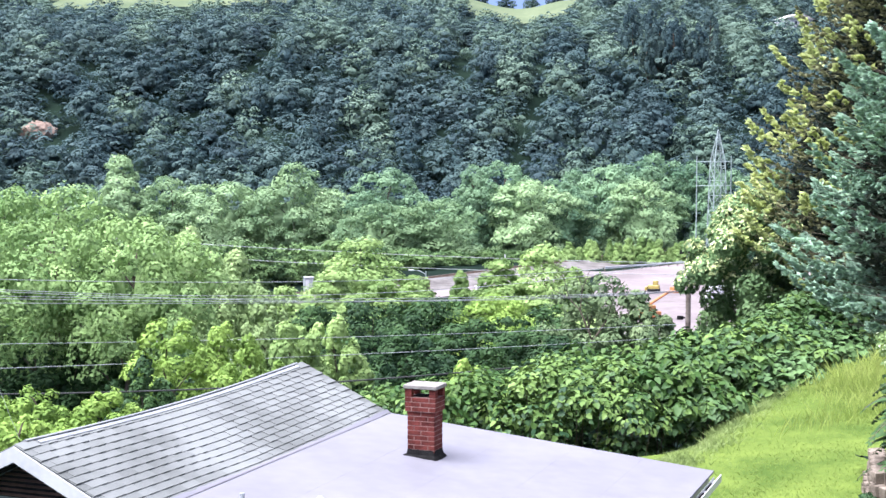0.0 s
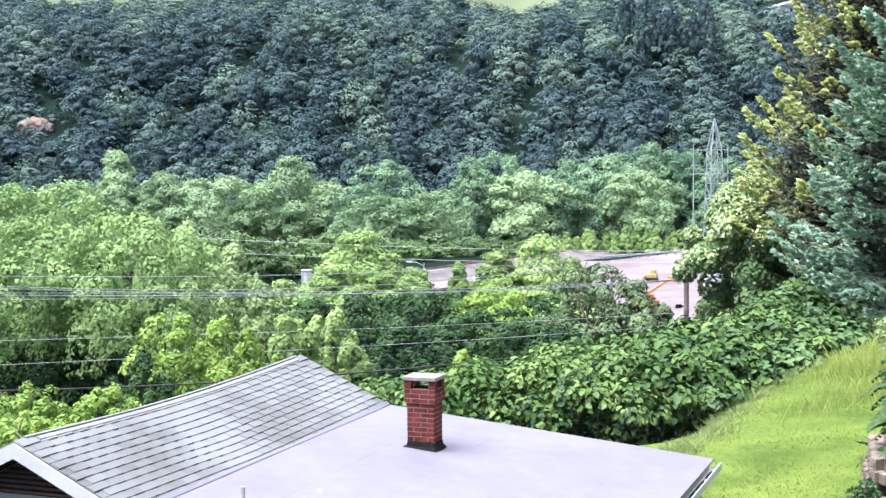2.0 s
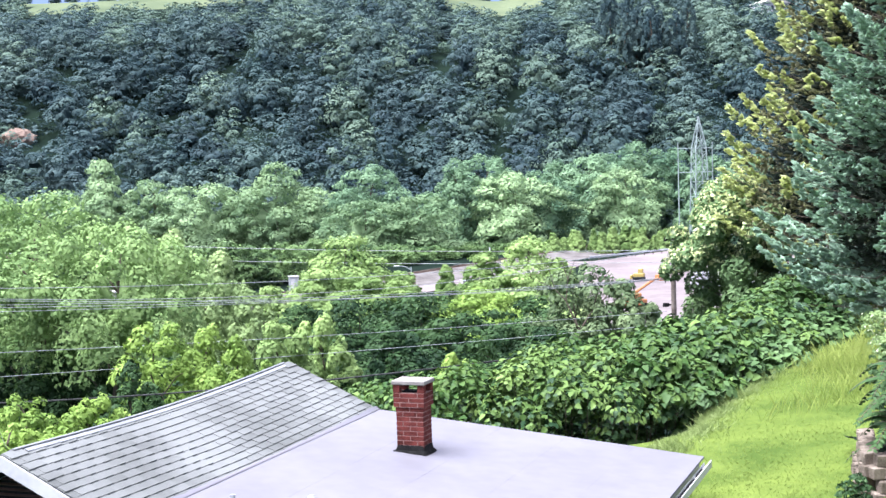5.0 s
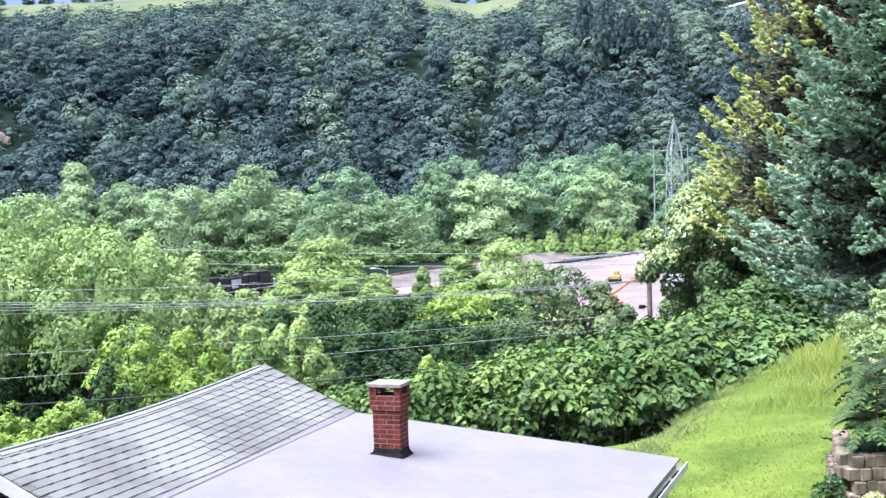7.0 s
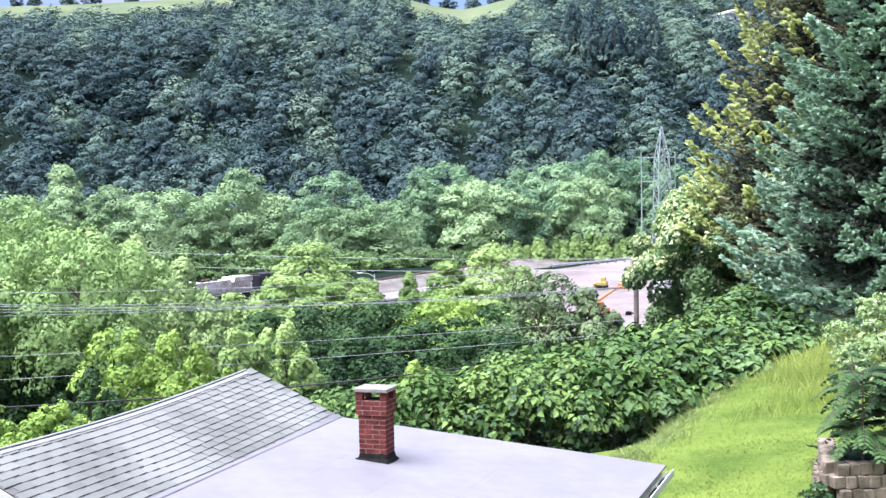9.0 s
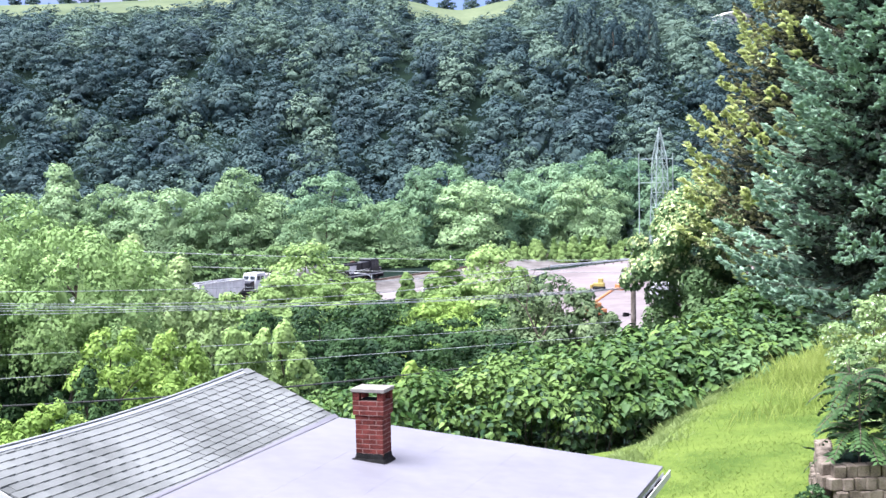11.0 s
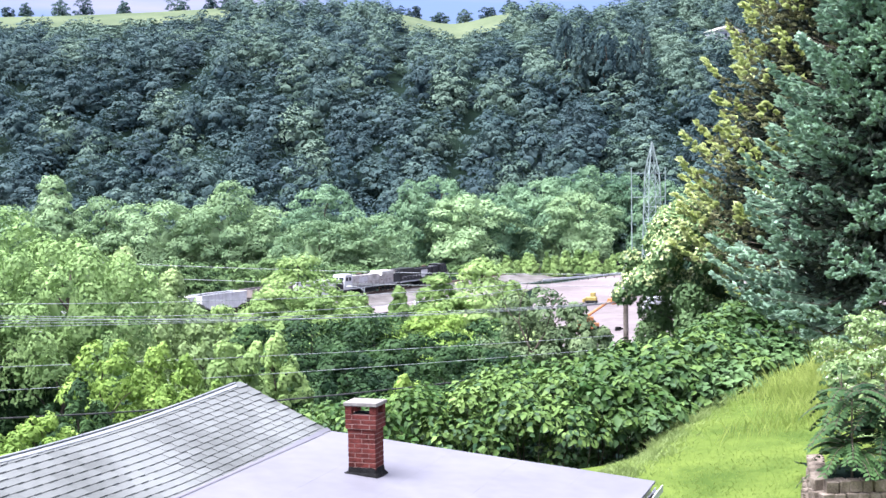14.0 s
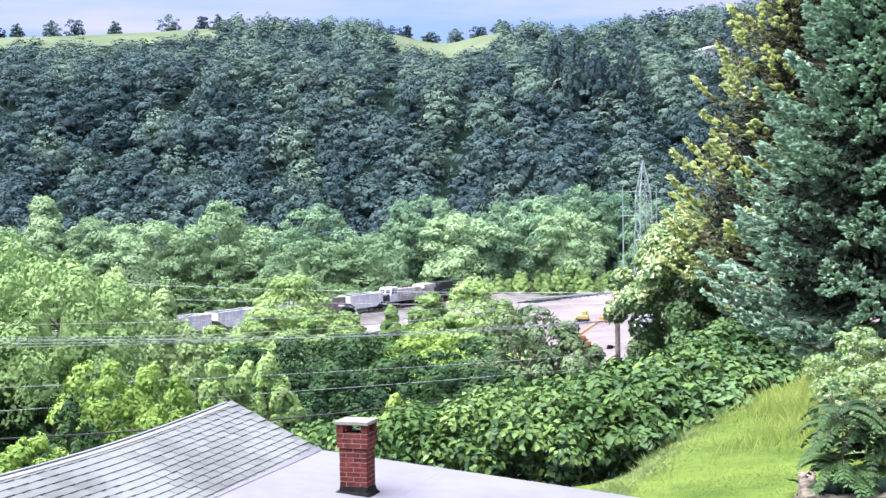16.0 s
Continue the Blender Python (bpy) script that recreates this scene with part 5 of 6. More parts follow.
def utility_pole():
    foot = new("utility_pole")
    base = float(ground_z(POLE.x, POLE.y))
    foot.matrix_basis = pose(POLE.x, POLE.y, base)
    top = -8.05 - base
    bm = bmesh.new()
    rod(bm, (0, 0, -0.5), (0, 0, top), 0.20, 0.175, 12)
    part("pole", bm, TIMBER, foot)
    bm = bmesh.new()
    rod(bm, (-0.1, 0.05, top - 1.2), (-0.1, 0.05, top + 2.6), 0.05, 0.04, 8)
    part("mast", bm, GALV, foot, "thin grey mast beside the pole top")
    for z in (-0.3, -2.35):
        bm = bmesh.new()
        rod(bm, (-0.62, 0, top + z), (-0.2, 0, top + z), 0.05, 0.05, 6)
        rod(bm, (-0.62, 0, top + z - 0.13), (-0.62, 0, top + z + 0.13), 0.17, 0.12, 8)
        rod(bm, (-0.45, 0, top + z - 0.12), (-0.45, 0, top + z + 0.12), 0.13, 0.13, 8)
        part("insulator", bm, TAR, foot, "dark insulator bracket")
    bm = bmesh.new()
    rod(bm, (-0.5, 0, top + 2.2), (0.1, 0, top + 2.2), 0.06, 0.06, 6)
    rod(bm, (-0.5, 0, top + 2.05), (-0.5, 0, top + 2.35), 0.14, 0.1, 8)
    part("insulator", bm, TAR, foot, "dark insulator bracket")
    tagged(foot, "timber utility pole with dark insulators", "utility pole")


utility_pole()

WIRES = [  # height at the right end, at the left end, drop
    (-6.47, -5.15, 1.20), (-6.55, -4.81, 0.65), (-8.56, -5.70, 0.40), (-8.52, -5.51, 0.35), (-8.60, -5.29, 0.60), (-8.60, -5.92, 0.30), (-10.85, -7.66, 0.20), (-11.74, -8.82, 0.15),
]
for n, (zr, zl, drop) in enumerate(WIRES):
    wire((POLE.x - 0.5, POLE.y, zr), (-21.4, 58.0 + 0.4 * (n % 3), zl), drop, WIRE, "pale overhead wire on the utility poles", 0.016)
wire((70, 215, -15.5), (-75, 215, -9.6), 1.6, WIRE, "thin pale overhead wire beside the railway", 0.045)
wire((70, 215, -17.3), (-75, 215, -11.8), 1.6, WIRE, "thin pale overhead wire beside the railway", 0.045)
wire((3.6, 46.0, -6.75), (-16.0, 44.0, -7.45), 0.25, WIRE_DARK, "black cable strung behind the house", 0.028)
wire((40.0, 150.0, -8.2), (POLE.x, POLE.y, -5.8), 0.3, WIRE, "pale overhead wire running on past the pole", 0.021)
wire(HOUSE @ Vector((RIDGE_U, NEAR_V + 0.1, RIDGE_W + 0.05)), (-5.55, 15.2, -0.95), 0.05, WIRE, "thin pale service wire to the roof", 0.007)


def street_lamp():
    foot = new("street_lamp")
    x, y = -2.8, 222.0
    base = float(ground_z(x, y))
    foot.matrix_basis = pose(x, y, base)
    top = -17.2 - base
    bm = bmesh.new()
    rod(bm, (0, 0, -0.3), (0, 0, top), 0.13, 0.09, 10)
    part("post", bm, GALV, foot)
    bm = bmesh.new()
    rod(bm, (0, 0, top - 0.5), (-1.0, 0, top + 0.1), 0.06, 0.05, 8)
    rod(bm, (-1.0, 0, top + 0.1), (-2.0, 0, top + 0.22), 0.05, 0.05, 8)
    part("arm", bm, GALV, foot)
    bm = bmesh.new()
    box(bm, (0.95, 0.36, 0.2), (-2.4, 0, top + 0.22), 0.07)
    part("lamp_head", bm, LOCO_WHITE, foot, "pale lamp head")
    tagged(foot, "grey street lamp with a long arm", "street lamp")


street_lamp()


def cabinet():
    foot = new("relay_cabinet")
    foot.matrix_basis = pose(-25.4, 255.0, float(ground_z(-25.4, 255.0)), 0, 0, 20)
    bm = bmesh.new()
    box(bm, (1.7, 1.2, 3.3), (0, 0, 1.65), 0.04)
    part("body", bm, GALV, foot)
    bm = bmesh.new()
    box(bm, (1.9, 1.4, 0.14), (0, 0, 3.37), 0.03)
    part("roof", bm, LOCO_WHITE, foot)
    bm = bmesh.new()
    box(bm, (0.7, 0.04, 1.9), (-0.35, -0.63, 1.9), 0.01)
    part("door", bm, CAR_SILVER, foot)
    tagged(foot, "grey metal relay cabinet beside the railway", "cabinet")


cabinet()


def shed():
    foot = new("shed")
    foot.matrix_basis = pose(-4.6, 262.0, -24.2, 0, 0, 40)
    bm = bmesh.new()
    for i in range(5):
        box(bm, (1.0, 0.12, 1.9), (-2.2 + 1.1 * i, 0, 0.95), 0.03)
    part("panel_wall", bm, TAN, foot)
    bm = bmesh.new()
    box(bm, (5.6, 0.3, 0.14), (0, 0, 1.97), 0.02)
    part("coping", bm, RUST, foot)
    tagged(foot, "rust-brown panelled wall beside the access road", "wall")
    foot = new("equipment_box")
    foot.matrix_basis = pose(7.0, 250.0, -24.2, 0, 0, 15)
    bm = bmesh.new()
    box(bm, (1.9, 1.4, 2.0), (0, 0, 1.0), 0.05)
    part("body", bm, LOCO_GREY, foot)
    bm = bmesh.new()
    box(bm, (2.0, 1.5, 0.1), (0, 0, 2.05), 0.03)
    part("lid", bm, CAR_SILVER, foot)
    tagged(foot, "grey equipment box beside the access road", "box")


shed()


def marker_post():
    bm = bmesh.new()
    rod(bm, (0, 0, -0.3), (0, 0, 2.6), 0.16, 0.14, 8)
    rod(bm, (0, 0, 2.6), (0, 0, 2.75), 0.2, 0.12, 8)
    ob = part("marker_post", bm, LOCO_WHITE)
    ob.matrix_basis = pose(14.6, 318.0, -23.4)
    tagged(ob, "short white marker post beside the track", "post")


marker_post()


def lattice_tower():
    foot = new("lattice_tower")
    x, y = 69.0, 341.0
    base = float(ground_z(x, y))
    foot.matrix_basis = pose(x, y, base, 0, 0, 12)
    H = 9.2 - base

    def half(z):
        return 2.1 - 0.7 * min(1, z / (H - 8)) if z < H - 8 else 1.4 * max(0.02, (H - z) / 8)

    bm = bmesh.new()
    for sx in (-1, 1):
        for sy in (-1, 1):
            zs = [0, H - 8, H]
            for z0, z1 in zip(zs, zs[1:]):
                rod(bm, (sx * half(z0), sy * half(z0), z0), (sx * half(z1), sy * half(z1), z1), 0.17, 0.13, 5)
    part("leg_frame", bm, TOWER_STEEL, foot)
    bm = bmesh.new()
    levels = list(np.linspace(2, H - 1.5, 9))
    for z0, z1 in zip(levels, levels[1:]):
        a, b = half(z0), half(z1)
        for p, q in (((-1, -1), (1, -1)), ((1, -1), (1, 1)), ((1, 1), (-1, 1)), ((-1, 1), (-1, -1))):
            rod(bm, (p[0] * a, p[1] * a, z0), (q[0] * b, q[1] * b, z1), 0.06, 0.06, 4)
            rod(bm, (q[0] * a, q[1] * a, z0), (p[0] * b, p[1] * b, z1), 0.06, 0.06, 4)
            rod(bm, (p[0] * a, p[1] * a, z0), (q[0] * a, q[1] * a, z0), 0.06, 0.06, 4)
    part("bracing", bm, TOWER_STEEL, foot)
    for z in (H - 8.0, H - 14):
        bm = bmesh.new()
        rod(bm, (-5.6, 0, z), (3.6, 0, z), 0.1, 0.1, 5)
        part("cross_arm", bm, TOWER_STEEL, foot)
    bm = bmesh.new()
    rod(bm, (-5.6, 0, 0), (-5.6, 0, H - 6.5), 0.16, 0.12, 6)
    part("side_mast", bm, TOWER_STEEL, foot)
    bm = bmesh.new()
    rod(bm, (3.6, 0, 0), (3.6, 0, H - 6.5), 0.16, 0.12, 6)
    part("side_mast", bm, TOWER_STEEL, foot)
    tagged(foot, "pale grey steel lattice power tower", "tower")


lattice_tower()

# ---------------------------------------------------------------- machines and vehicles on the lot


def boom_lift():
    foot = new("boom_lift")
    foot.matrix_basis = pose(32.0, 209.0, -23.85, 0, 0, 25)
    bm = bmesh.new()
    box(bm, (3.2, 2.0, 0.9), (0, 0, 1.05), 0.12)
    part("chassis", bm, ORANGE, foot)
    bm = bmesh.new()
    box(bm, (2.2, 1.7, 1.0), (-0.4, 0, 2.0), 0.15)
    part("turntable", bm, ORANGE, foot)
    for x in (-1.1, 1.1):
        for y in (-1.0, 1.0):
            bm = bmesh.new()
            rod(bm, (x, y - 0.18, 0.5), (x, y + 0.18, 0.5), 0.5, 0.5, 14)
            part("wheel", bm, DARK, foot)
    bm = bmesh.new()
    rod(bm, (-0.6, 0, 2.3), (3.4, 0, 4.3), 0.26, 0.22, 8)
    rod(bm, (3.4, 0, 4.3), (4.4, 0, 4.5), 0.2, 0.2, 8)
    part("boom", bm, ORANGE, foot, "orange boom")
    bm = bmesh.new()
    box(bm, (0.9, 1.6, 0.9), (4.7, 0, 4.6), 0.06)
    part("basket", bm, ORANGE, foot)
    tagged(foot, "orange boom lift parked on the paved lot", "boom lift")


def dozer():
    foot = new("yellow_loader")
    foot.matrix_basis = pose(40.3, 258.0, -23.85, 0, 0, 160) @ Matrix.Diagonal((0.8, 0.8, 0.8, 1))
    bm = bmesh.new()
    box(bm, (2.6, 1.6, 1.0), (0, 0, 1.1), 0.15)
    part("body", bm, YELLOW, foot)
    bm = bmesh.new()
    box(bm, (1.1, 1.3, 1.1), (-0.4, 0, 2.1), 0.1)
    part("cab", bm, YELLOW, foot)
    bm = bmesh.new()
    box(bm, (0.5, 2.0, 0.9), (1.8, 0, 0.7), 0.08)
    part("bucket", bm, YELLOW, foot)
    for y in (-0.85, 0.85):
        bm = bmesh.new()
        box(bm, (2.8, 0.4, 0.7), (0, y, 0.38), 0.2)
        part("track", bm, DARK, foot)
    tagged(foot, "small yellow loader parked on the paved lot", "loader")


def trailer(x, y, turn, length, label):
    foot = new("white_trailer")
    foot.matrix_basis = pose(x, y, -23.85, 0, 0, turn)
    bm = bmesh.new()
    box(bm, (length, 2.5, 2.7), (0, 0, 2.35), 0.1)
    part("body", bm, LOCO_WHITE, foot)
    bm = bmesh.new()
    box(bm, (length - 0.6, 2.2, 0.25), (0, 0, 0.9), 0.04)
    part("chassis", bm, DARK, foot)
    for dx in (-length / 2 + 1.2, -length / 2 + 2.3, length / 2 - 1.4):
        for dy in (-1.0, 1.0):
            bm = bmesh.new()
            rod(bm, (dx, dy - 0.15, 0.48), (dx, dy + 0.15, 0.48), 0.48, 0.48, 14)
            part("wheel", bm, DARK, foot)
    tagged(foot, label, "trailer", "trailers on the lot")


boom_lift()
dozer()
trailer(49.0, 228.0, 10, 9.0, "white box trailer parked on the paved lot")
trailer(60.0, 226.0, 5, 11.0, "long white box trailer parked on the paved lot")
trailer(71.0, 236.0, 15, 9.0, "white box trailer at the back of the lot")


def guard_rail():
    foot = new("guard_rail")
    a, b = Vector((37.0, 309.0, -23.85)), Vector((66.0, 333.0, -23.85))
    for i in range(13):
        p = a.lerp(b, i / 12)
        bm = bmesh.new()
        box(bm, (0.2, 0.2, 1.1), p + Vector((0, 0, 0.5)), 0.03)
        part("post", bm, TIMBER, foot)
    bm = bmesh.new()
    for z in (0.7, 0.9):
        rod(bm, a + Vector((0, -0.12, z)), b + Vector((0, -0.12, z)), 0.12, 0.12, 6)
    part("rail", bm, GALV, foot)
    tagged(foot, "galvanised guard rail along the lot's far edge", "guard rail")


guard_rail()

# ---------------------------------------------------------------- far hill: earth bank, farmhouse, lone trees


def earth_bank():
    bm = bmesh.new()
    bmesh.ops.create_icosphere(bm, subdivisions=3, radius=1)
    for v in bm.verts:
        v.co = Vector((v.co.x * 6.0, v.co.y * 3.2, v.co.z * 3.6)) * (1 + 0.25 * noise.noise(v.co * 2.2))
    ob = part("earth_bank", bm, TAN)
    ob.matrix_basis = pose(EARTH[0], EARTH[1], float(ground_z(*EARTH)) + 1.6)
    tagged(ob, "bare pinkish earth cutting in the hillside woods", "earth bank")


earth_bank()


def farmhouse():
    foot = new("farmhouse")
    x, y = FARM
    foot.matrix_basis = pose(x, y, float(ground_z(x, y)) - 1.5, 0, 0, 20)
    bm = bmesh.new()
    box(bm, (13, 9, 14), (0, 0, -2.5))
    part("wall", bm, LOCO_WHITE, foot)
    bm = bmesh.new()
    prism(bm, [(-7, 4.4), (0, 6.6), (7, 4.4), (7, 4.1), (-7, 4.1)], -5, 5)
    part("roof", bm, LOCO_GREY, foot)
    for i in range(4):
        for z in (-0.2, 2.4):
            bm = bmesh.new()
            box(bm, (1.2, 0.1, 1.5), (-5.4 + 3.6 * i, -4.53, z))
            part("window", bm, GLASS, foot)
    tagged(foot, "white farmhouse among trees high on the hill", "house")


farmhouse()

LONE_TREES = [(-205, 770, 9, 8), (-196, 775, 12, 7), (-178, 780, 14, 10), (-166, 785, 15, 12), (-143, 780, 12, 7), (-112, 778, 15, 13), (-92, 770, 12, 9), (-84, 775, 13, 8), (-222, 772, 10, 9), (22, 780, 10, 9), (36, 782, 9, 10), (50, 778, 11, 9), (64, 780, 9, 11), (76, 776, 11, 10)]
for n, (x, y, h, w) in enumerate(LONE_TREES):
    tree("tree", x, y, float(ground_z(x, y)), h * 0.8, w * 1.05, HAZY_HILL_LEAVES[n % 3][0], "lone tree on the hilltop meadow", 700 + n, "round", 1500, 0.75, 22, 0.02, lump=0.18, group="trees on the skyline")



def pine(n, x, y):
    tree("pine", x, y, float(ground_z(x, y)) - 1.0, 25.0 + (n % 3) * 2.0, 8.0, HAZY_HILL_LEAVES[1][0], "tall dark pine with a bare trunk on the hillside", 760 + n, "oval", 2600, 0.7, 26, 0.36, lump=0.14, group="pines on the hillside")


for n, (x, y) in enumerate(((75, 500), (80, 505), (84, 498), (89, 506), (94, 501), (99, 507), (87, 511), (78, 512), (70, 507))):
    pine(n, x, y)


def dead_tree():
    """A bare grey snag with forked limbs rising out of the bank trees."""
    rng = random.Random(5)
    foot = new("dead_tree")
    x, y = 11.6, 107.0
    foot.matrix_basis = pose(x, y, float(ground_z(x, y)))
    top = -9.6 - float(ground_z(x, y))
    bm = bmesh.new()
    tips = [(Vector((0, 0, -0.3)), Vector((0.3, 0, top * 0.62)), 0.16)]
    for depth in range(4):
        grown = []
        for a, b, r in tips:
            rod(bm, a, b, r, r * 0.62, 6)
            d = (b - a).normalized()
            for s in (-1, 1):
                way = (d + Vector((s * rng.uniform(0.3, 0.7), rng.uniform(-0.3, 0.3), rng.uniform(-0.1, 0.3)))).normalized()
                grown.append((b, b + way * (top * 0.22) * (0.8 ** depth) * rng.uniform(0.6, 1.1), r * 0.6))
        tips = grown[:8]
    part("trunk", bm, BARK, foot)
    tagged(foot, "bare dead tree with forked grey limbs", "tree")


dead_tree()

# ---------------------------------------------------------------- retaining wall and garden plants
WALL_AT = Vector((6.04, 18.35, -4.94))


def retaining_wall():
    foot = new("retaining_wall")
    foot.matrix_basis = Matrix.Translation(WALL_AT)
    rng = random.Random(31)
    meshes = []
    for k in range(4):
        bm = bmesh.new()
        box(bm, (0.145 + 0.02 * (k % 2), 0.22, 0.168), (0, 0, 0), 0.012)
        for v in bm.verts:
            if v.co.y < 0:
                v.co.y += rng.uniform(-0.018, 0.012)
                v.co.x += rng.uniform(-0.012, 0.012)
        me = bpy.data.meshes.new("block")
        bm.to_mesh(me)
        bm.free()
        me.materials.append(BLOCK)
        meshes.append(me)
    for c in range(4):
        z = 0.086 + 0.172 * c
        back = 0.035 * c
        for i in range(19):
            x = 0.1 + 0.167 * i + 0.08 * (c % 2)
            share("block", meshes[rng.randrange(4)], pose(x, 0.12 + back + rng.uniform(-0.03, 0.03), z, rng.uniform(-4, 4), rng.uniform(-5, 5), rng.uniform(-9, 9)), foot)
        for i in range(10):
            y = 0.32 + 0.167 * i + 0.08 * (c % 2)
            share("block", meshes[rng.randrange(4)], pose(0.0 + back - 0.02 + 0.12 * i * 0.4, y, z, rng.uniform(-4, 4), rng.uniform(-5, 5), -78 + rng.uniform(-8, 8)), foot)
    tagged(foot, "low retaining wall of weathered grey-brown split blocks", "retaining wall")
    bm = bmesh.new()
    bmesh.ops.create_grid(bm, x_segments=16, y_segments=14, size=1)
    for v in bm.verts:
        x, y = (v.co.x + 1) * 1.6 + 0.16 + 0.2 * (v.co.y + 1), (v.co.y + 1) * 1.5 + 0.16
        v.co = Vector((x, y, 0.58 + 0.16 * noise.noise(Vector((x * 1.5, y * 1.5, 0))) - 0.30 * ((y - 0.2) / 3) ** 2))
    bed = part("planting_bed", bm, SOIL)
    bed.matrix_basis = Matrix.Translation(WALL_AT)
    tagged(bed, "raised planting bed behind the retaining wall", "soil", kind="structure")


retaining_wall()


def frond_shrub(x, y, z, seed, fronds, long, leaf, label):
    """A shrub of arching compound leaves."""
    rng = np.random.default_rng(seed)
    foot = new("sumac_shrub")
    foot.matrix_basis = pose(x, y, z)
    bm = bmesh.new()
    P, N, S, W = [], [], [], []
    for i in range(fronds):
        a = i * 2.4 + rng.normal() * 0.3
        h = rng.uniform(0.2, 1.35)
        o = np.array((math.cos(a), math.sin(a), 0.0))
        root = o * 0.08 + np.array((0, 0, h))
        L = long * rng.uniform(0.7, 1.15)
        rise = rng.uniform(0.25, 0.75)
        last = root
        for k in range(1, 12):
            t = k / 11
            p = root + o * L * t + np.array((0, 0, L * (rise * t - 0.75 * t * t)))
            rod(bm, last, p, 0.006, 0.004, 4)
            way = unit(p - last)
            cross = np.cross(way, (0, 0, 1.0))
            cross = unit(cross)
            for s in (-1, 1):
                if k > 1:
                    w = unit(cross * s * 0.9 + way * 0.45 - np.array((0, 0, 0.25)))
                    P.append(p)
                    W.append(w)
                    N.append(np.cross(w, way) * s)
                    S.append(0.19 * (1.05 - 0.5 * t) * rng.uniform(0.85, 1.1))
            last = p
    rod(bm, (0, 0, -0.2), (0, 0, 1.4), 0.022, 0.01, 6)
    part("stem", bm, BARK, foot)
    P, N, S, W = np.array(P), unit(np.array(N)), np.array(S)[:, None], np.array(W)
    side = np.cross(N, W)
    v = np.stack([P, P + W * S * 0.4 + side * S * 0.26, P + W * S, P + W * S * 0.4 - side * S * 0.26], axis=1).reshape(-1, 3)
    tagged(quads("foliage", v, np.arange(len(v)).reshape(-1, 4), leaf, foot), kind="stuff")
    tagged(foot, label, "shrub")


frond_shrub(6.66, 18.95, -4.42, 81, 46, 0.62, LEAF_DARK, "dark green shrub with fern-like compound leaves")
frond_shrub(7.2, 19.1, -4.35, 82, 46, 0.62, LEAF_DARK, "dark green shrub with fern-like compound leaves above the wall")


def small_shrub(name, x, y, z, height, width, leaf, label, seed, count, size, blossom=0):
    rng = np.random.default_rng(seed)
    foot = new(name)
    foot.matrix_basis = pose(x, y, z)
    c, r = lobes_of(rng, height, width, 30, "oval", 0.15, 0.12)
    part("stem", trunk_mesh(rng, height, 0.025, c, 9), BARK, foot)
    v, f = lobe_leaves(rng, c, r, count, size, 0.45)
    quads("foliage", v, f, leaf, foot)
    if blossom:
        v, f = lobe_leaves(rng, c, r * 1.06, blossom, size * 0.8)
        quads("blossom", v, f, BLOSSOM, foot, "small white flowers")
    tagged(foot, label, "shrub")


small_shrub("young_shrub", 7.05, 20.6, -4.6, 1.75, 0.7, LEAF_MID, "slender green shrub growing beside the lawn", 83, 1700, 0.065)
small_shrub("flowering_shrub", 10.9, 30.0, -4.7, 1.7, 2.4, LEAF_PALE, "pale flowering shrub with clusters of white flowers", 84, 4200, 0.07, 380)
small_shrub("flowering_shrub", 9.9, 27.0, -4.75, 1.2, 1.8, LEAF_PALE, "pale flowering shrub with clusters of white flowers", 85, 4200, 0.07, 380)
small_shrub("flowering_shrub", 8.6, 22.6, -4.75, 1.25, 1.3, LEAF_PALE, "pale yellow-green leafy shrub beside the wall", 86, 3200, 0.07, 120)
small_shrub("weed_clump", 5.72, 18.1, -5.0, 0.62, 0.6, LEAF_KNOT, "leafy green weeds at the foot of the wall", 87, 900, 0.06)
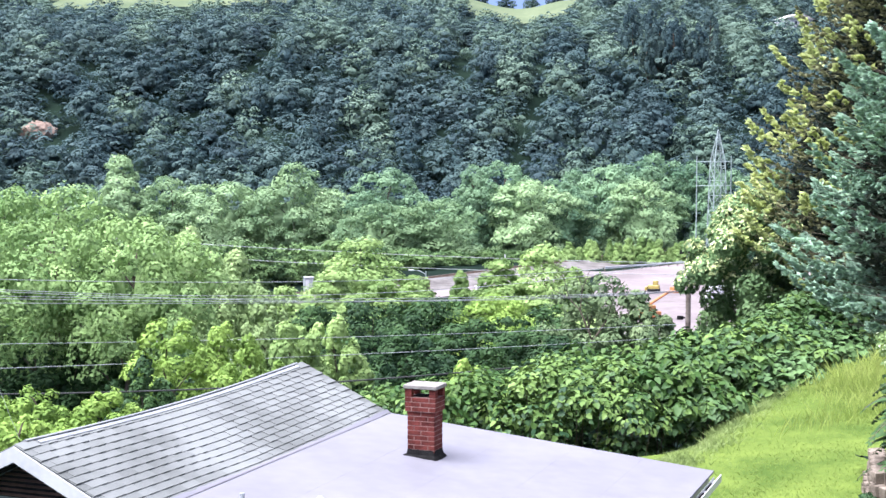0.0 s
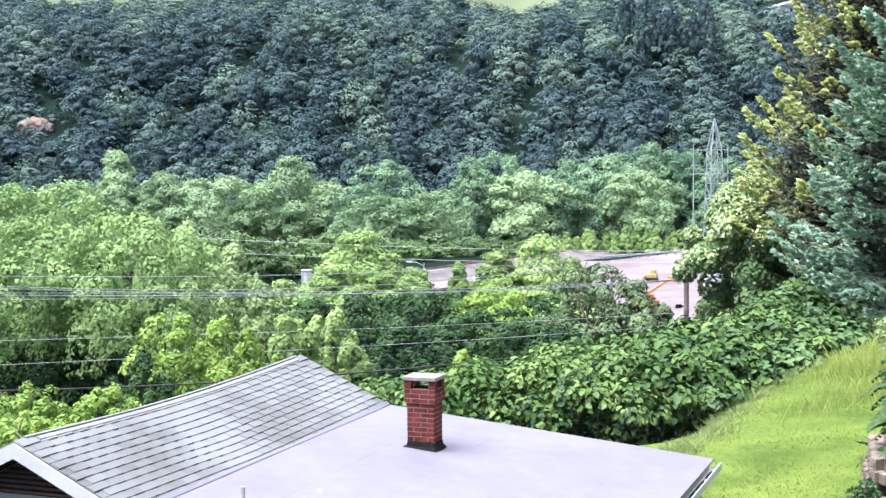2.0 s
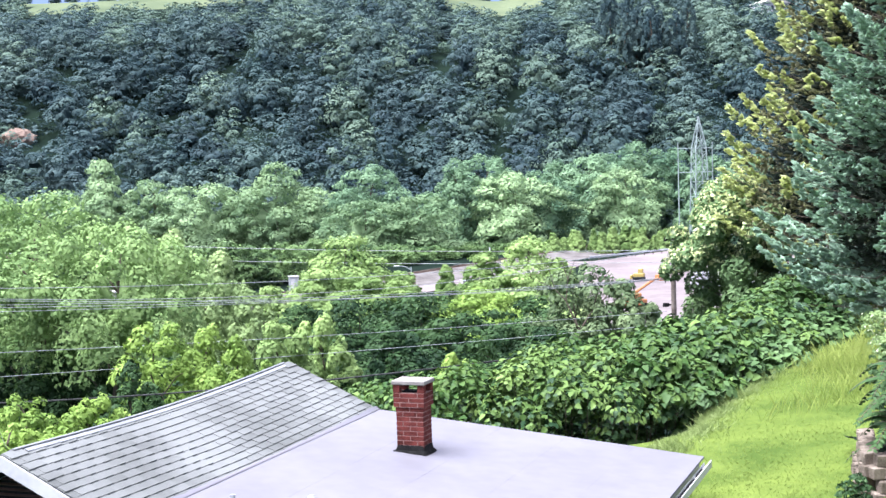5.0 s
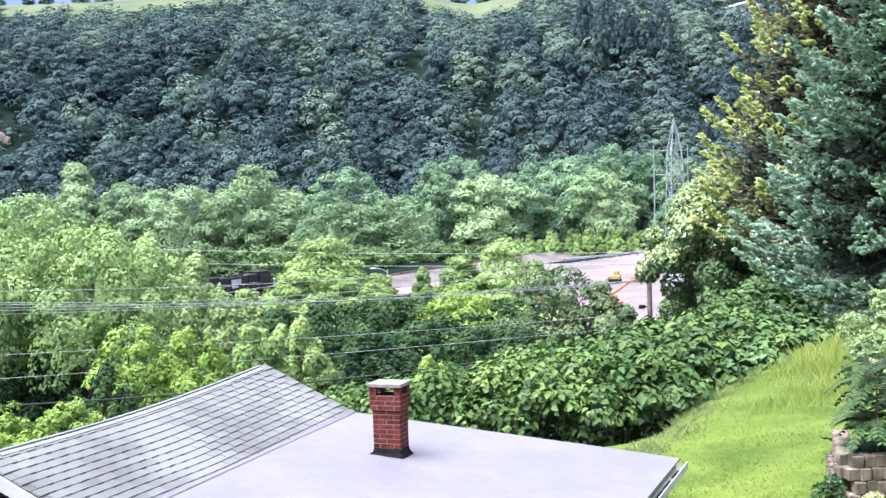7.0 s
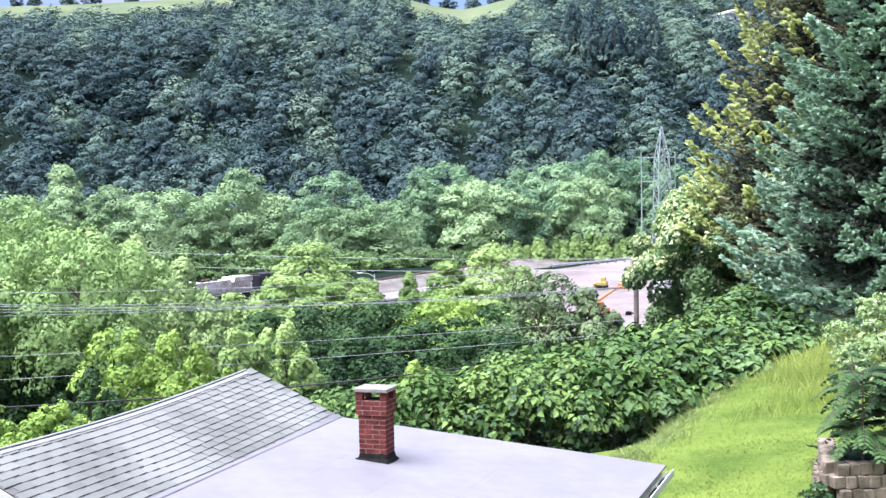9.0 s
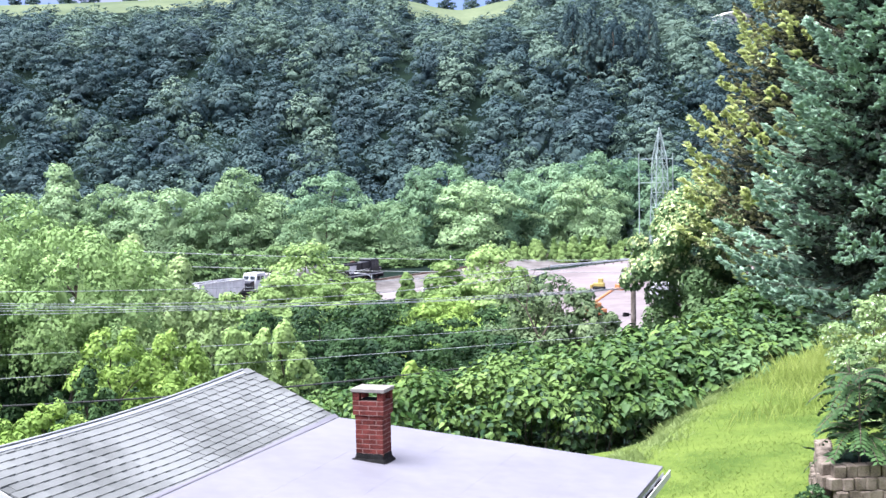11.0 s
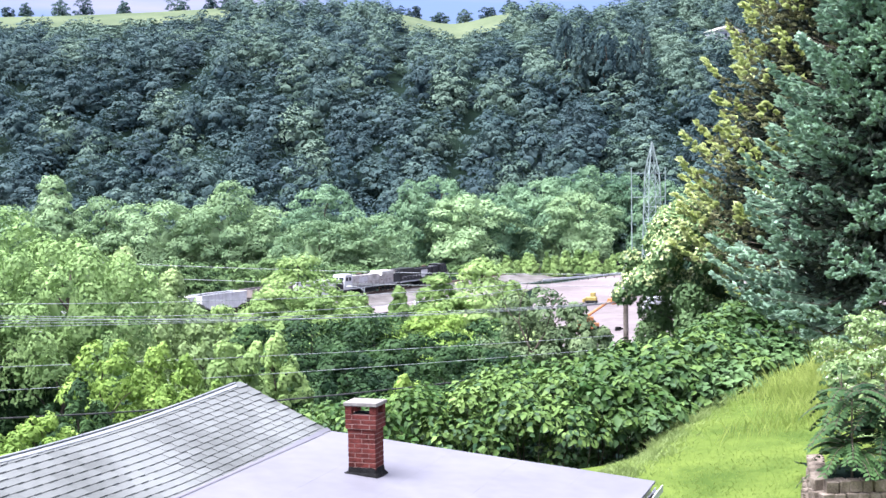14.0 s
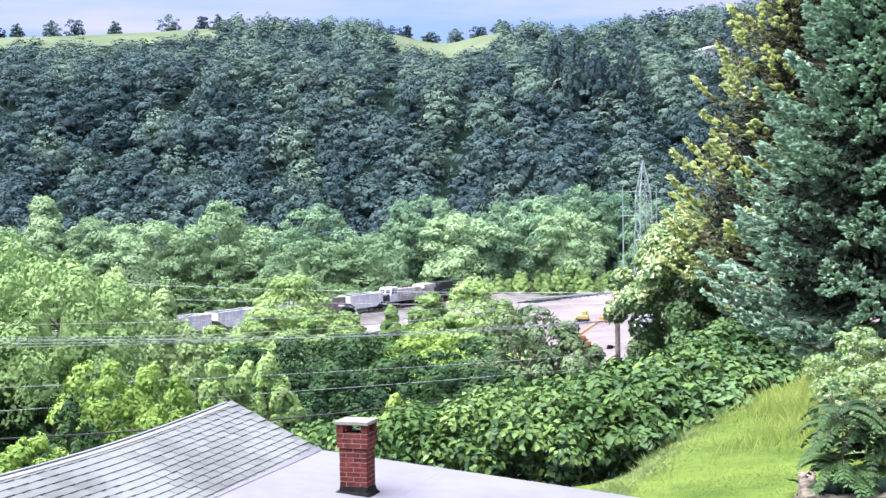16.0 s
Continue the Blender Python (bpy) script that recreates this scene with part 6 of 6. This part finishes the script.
small_shrub("weed_clump", 6.3, 18.05, -4.95, 0.3, 0.45, LEAF_YELLOW, "yellowish weeds growing against the wall", 88, 300, 0.05)

# ---------------------------------------------------------------- shingles, one by one


def shingles():
    rng = random.Random(17)
    meshes = []
    for k in range(3):
        bm = bmesh.new()
        box(bm, (0.150, 0.3045 - 0.002 * k, 0.022), (0, 0, 0))
        me = bpy.data.meshes.new("shingle")
        bm.to_mesh(me)
        bm.free()
        me.materials.append(SHINGLE)
        meshes.append(me)
    rake = math.hypot(RIDGE_U, RIDGE_W)
    expose = rake / 13
    for c in range(13):
        s = (c + 0.5) * expose
        u, w = RIDGE_U + s * math.cos(PITCH), RIDGE_W - s * math.sin(PITCH)
        n = 23
        for i in range(n):
            v = NEAR_V + 0.17 + 0.3095 * i + (0.12 if c % 2 else 0.0) + rng.uniform(-0.004, 0.004)
            if v > -0.13:
                continue
            lie = (sag(u + 0.05, v) - sag(u - 0.05, v)) / 0.1
            tilt = math.degrees(math.atan(math.tan(PITCH) - lie)) - 5.3 + rng.uniform(-0.15, 0.2)
            share("shingle", meshes[rng.randrange(3)], pose(u, v, w + sag(u, v) + 0.004, 0, tilt, 0) @ pose(0, 0, 0, 0, 0, rng.uniform(-0.3, 0.3)), HOUSE_THING)
    # the course ends cut to the rakes
    bm = bmesh.new()
    for c in range(13):
        s = (c + 0.5) * expose
        u, w = RIDGE_U + s * math.cos(PITCH), RIDGE_W - s * math.sin(PITCH)
        for v, wide in ((NEAR_V + 0.10, 0.20), (-0.16, 0.32)):
            box(bm, (0.150, wide, 0.012), (u, v, w + sag(u, v) - 0.001), 0, pose(0, 0, 0, 0, math.degrees(PITCH) - 5.3))
    tagged(part("shingle_trim", bm, SHINGLE, HOUSE_THING), kind="stuff")


shingles()

def motions():
    """The train rolls along its track at a steady pace."""
    for thing, behind, turned in TRAIN:
        rows = []
        for t in (0.0, 4.0, 8.0, 12.0, 16.0):
            p = RAIL_AT + RAIL_WAY * (10.2 * (t - 14.5) + behind)
            rows.append((t, pose(p.x, p.y, p.z, 0, 0, RAIL_TURN + turned)))
        walk(thing, rows)


motions()
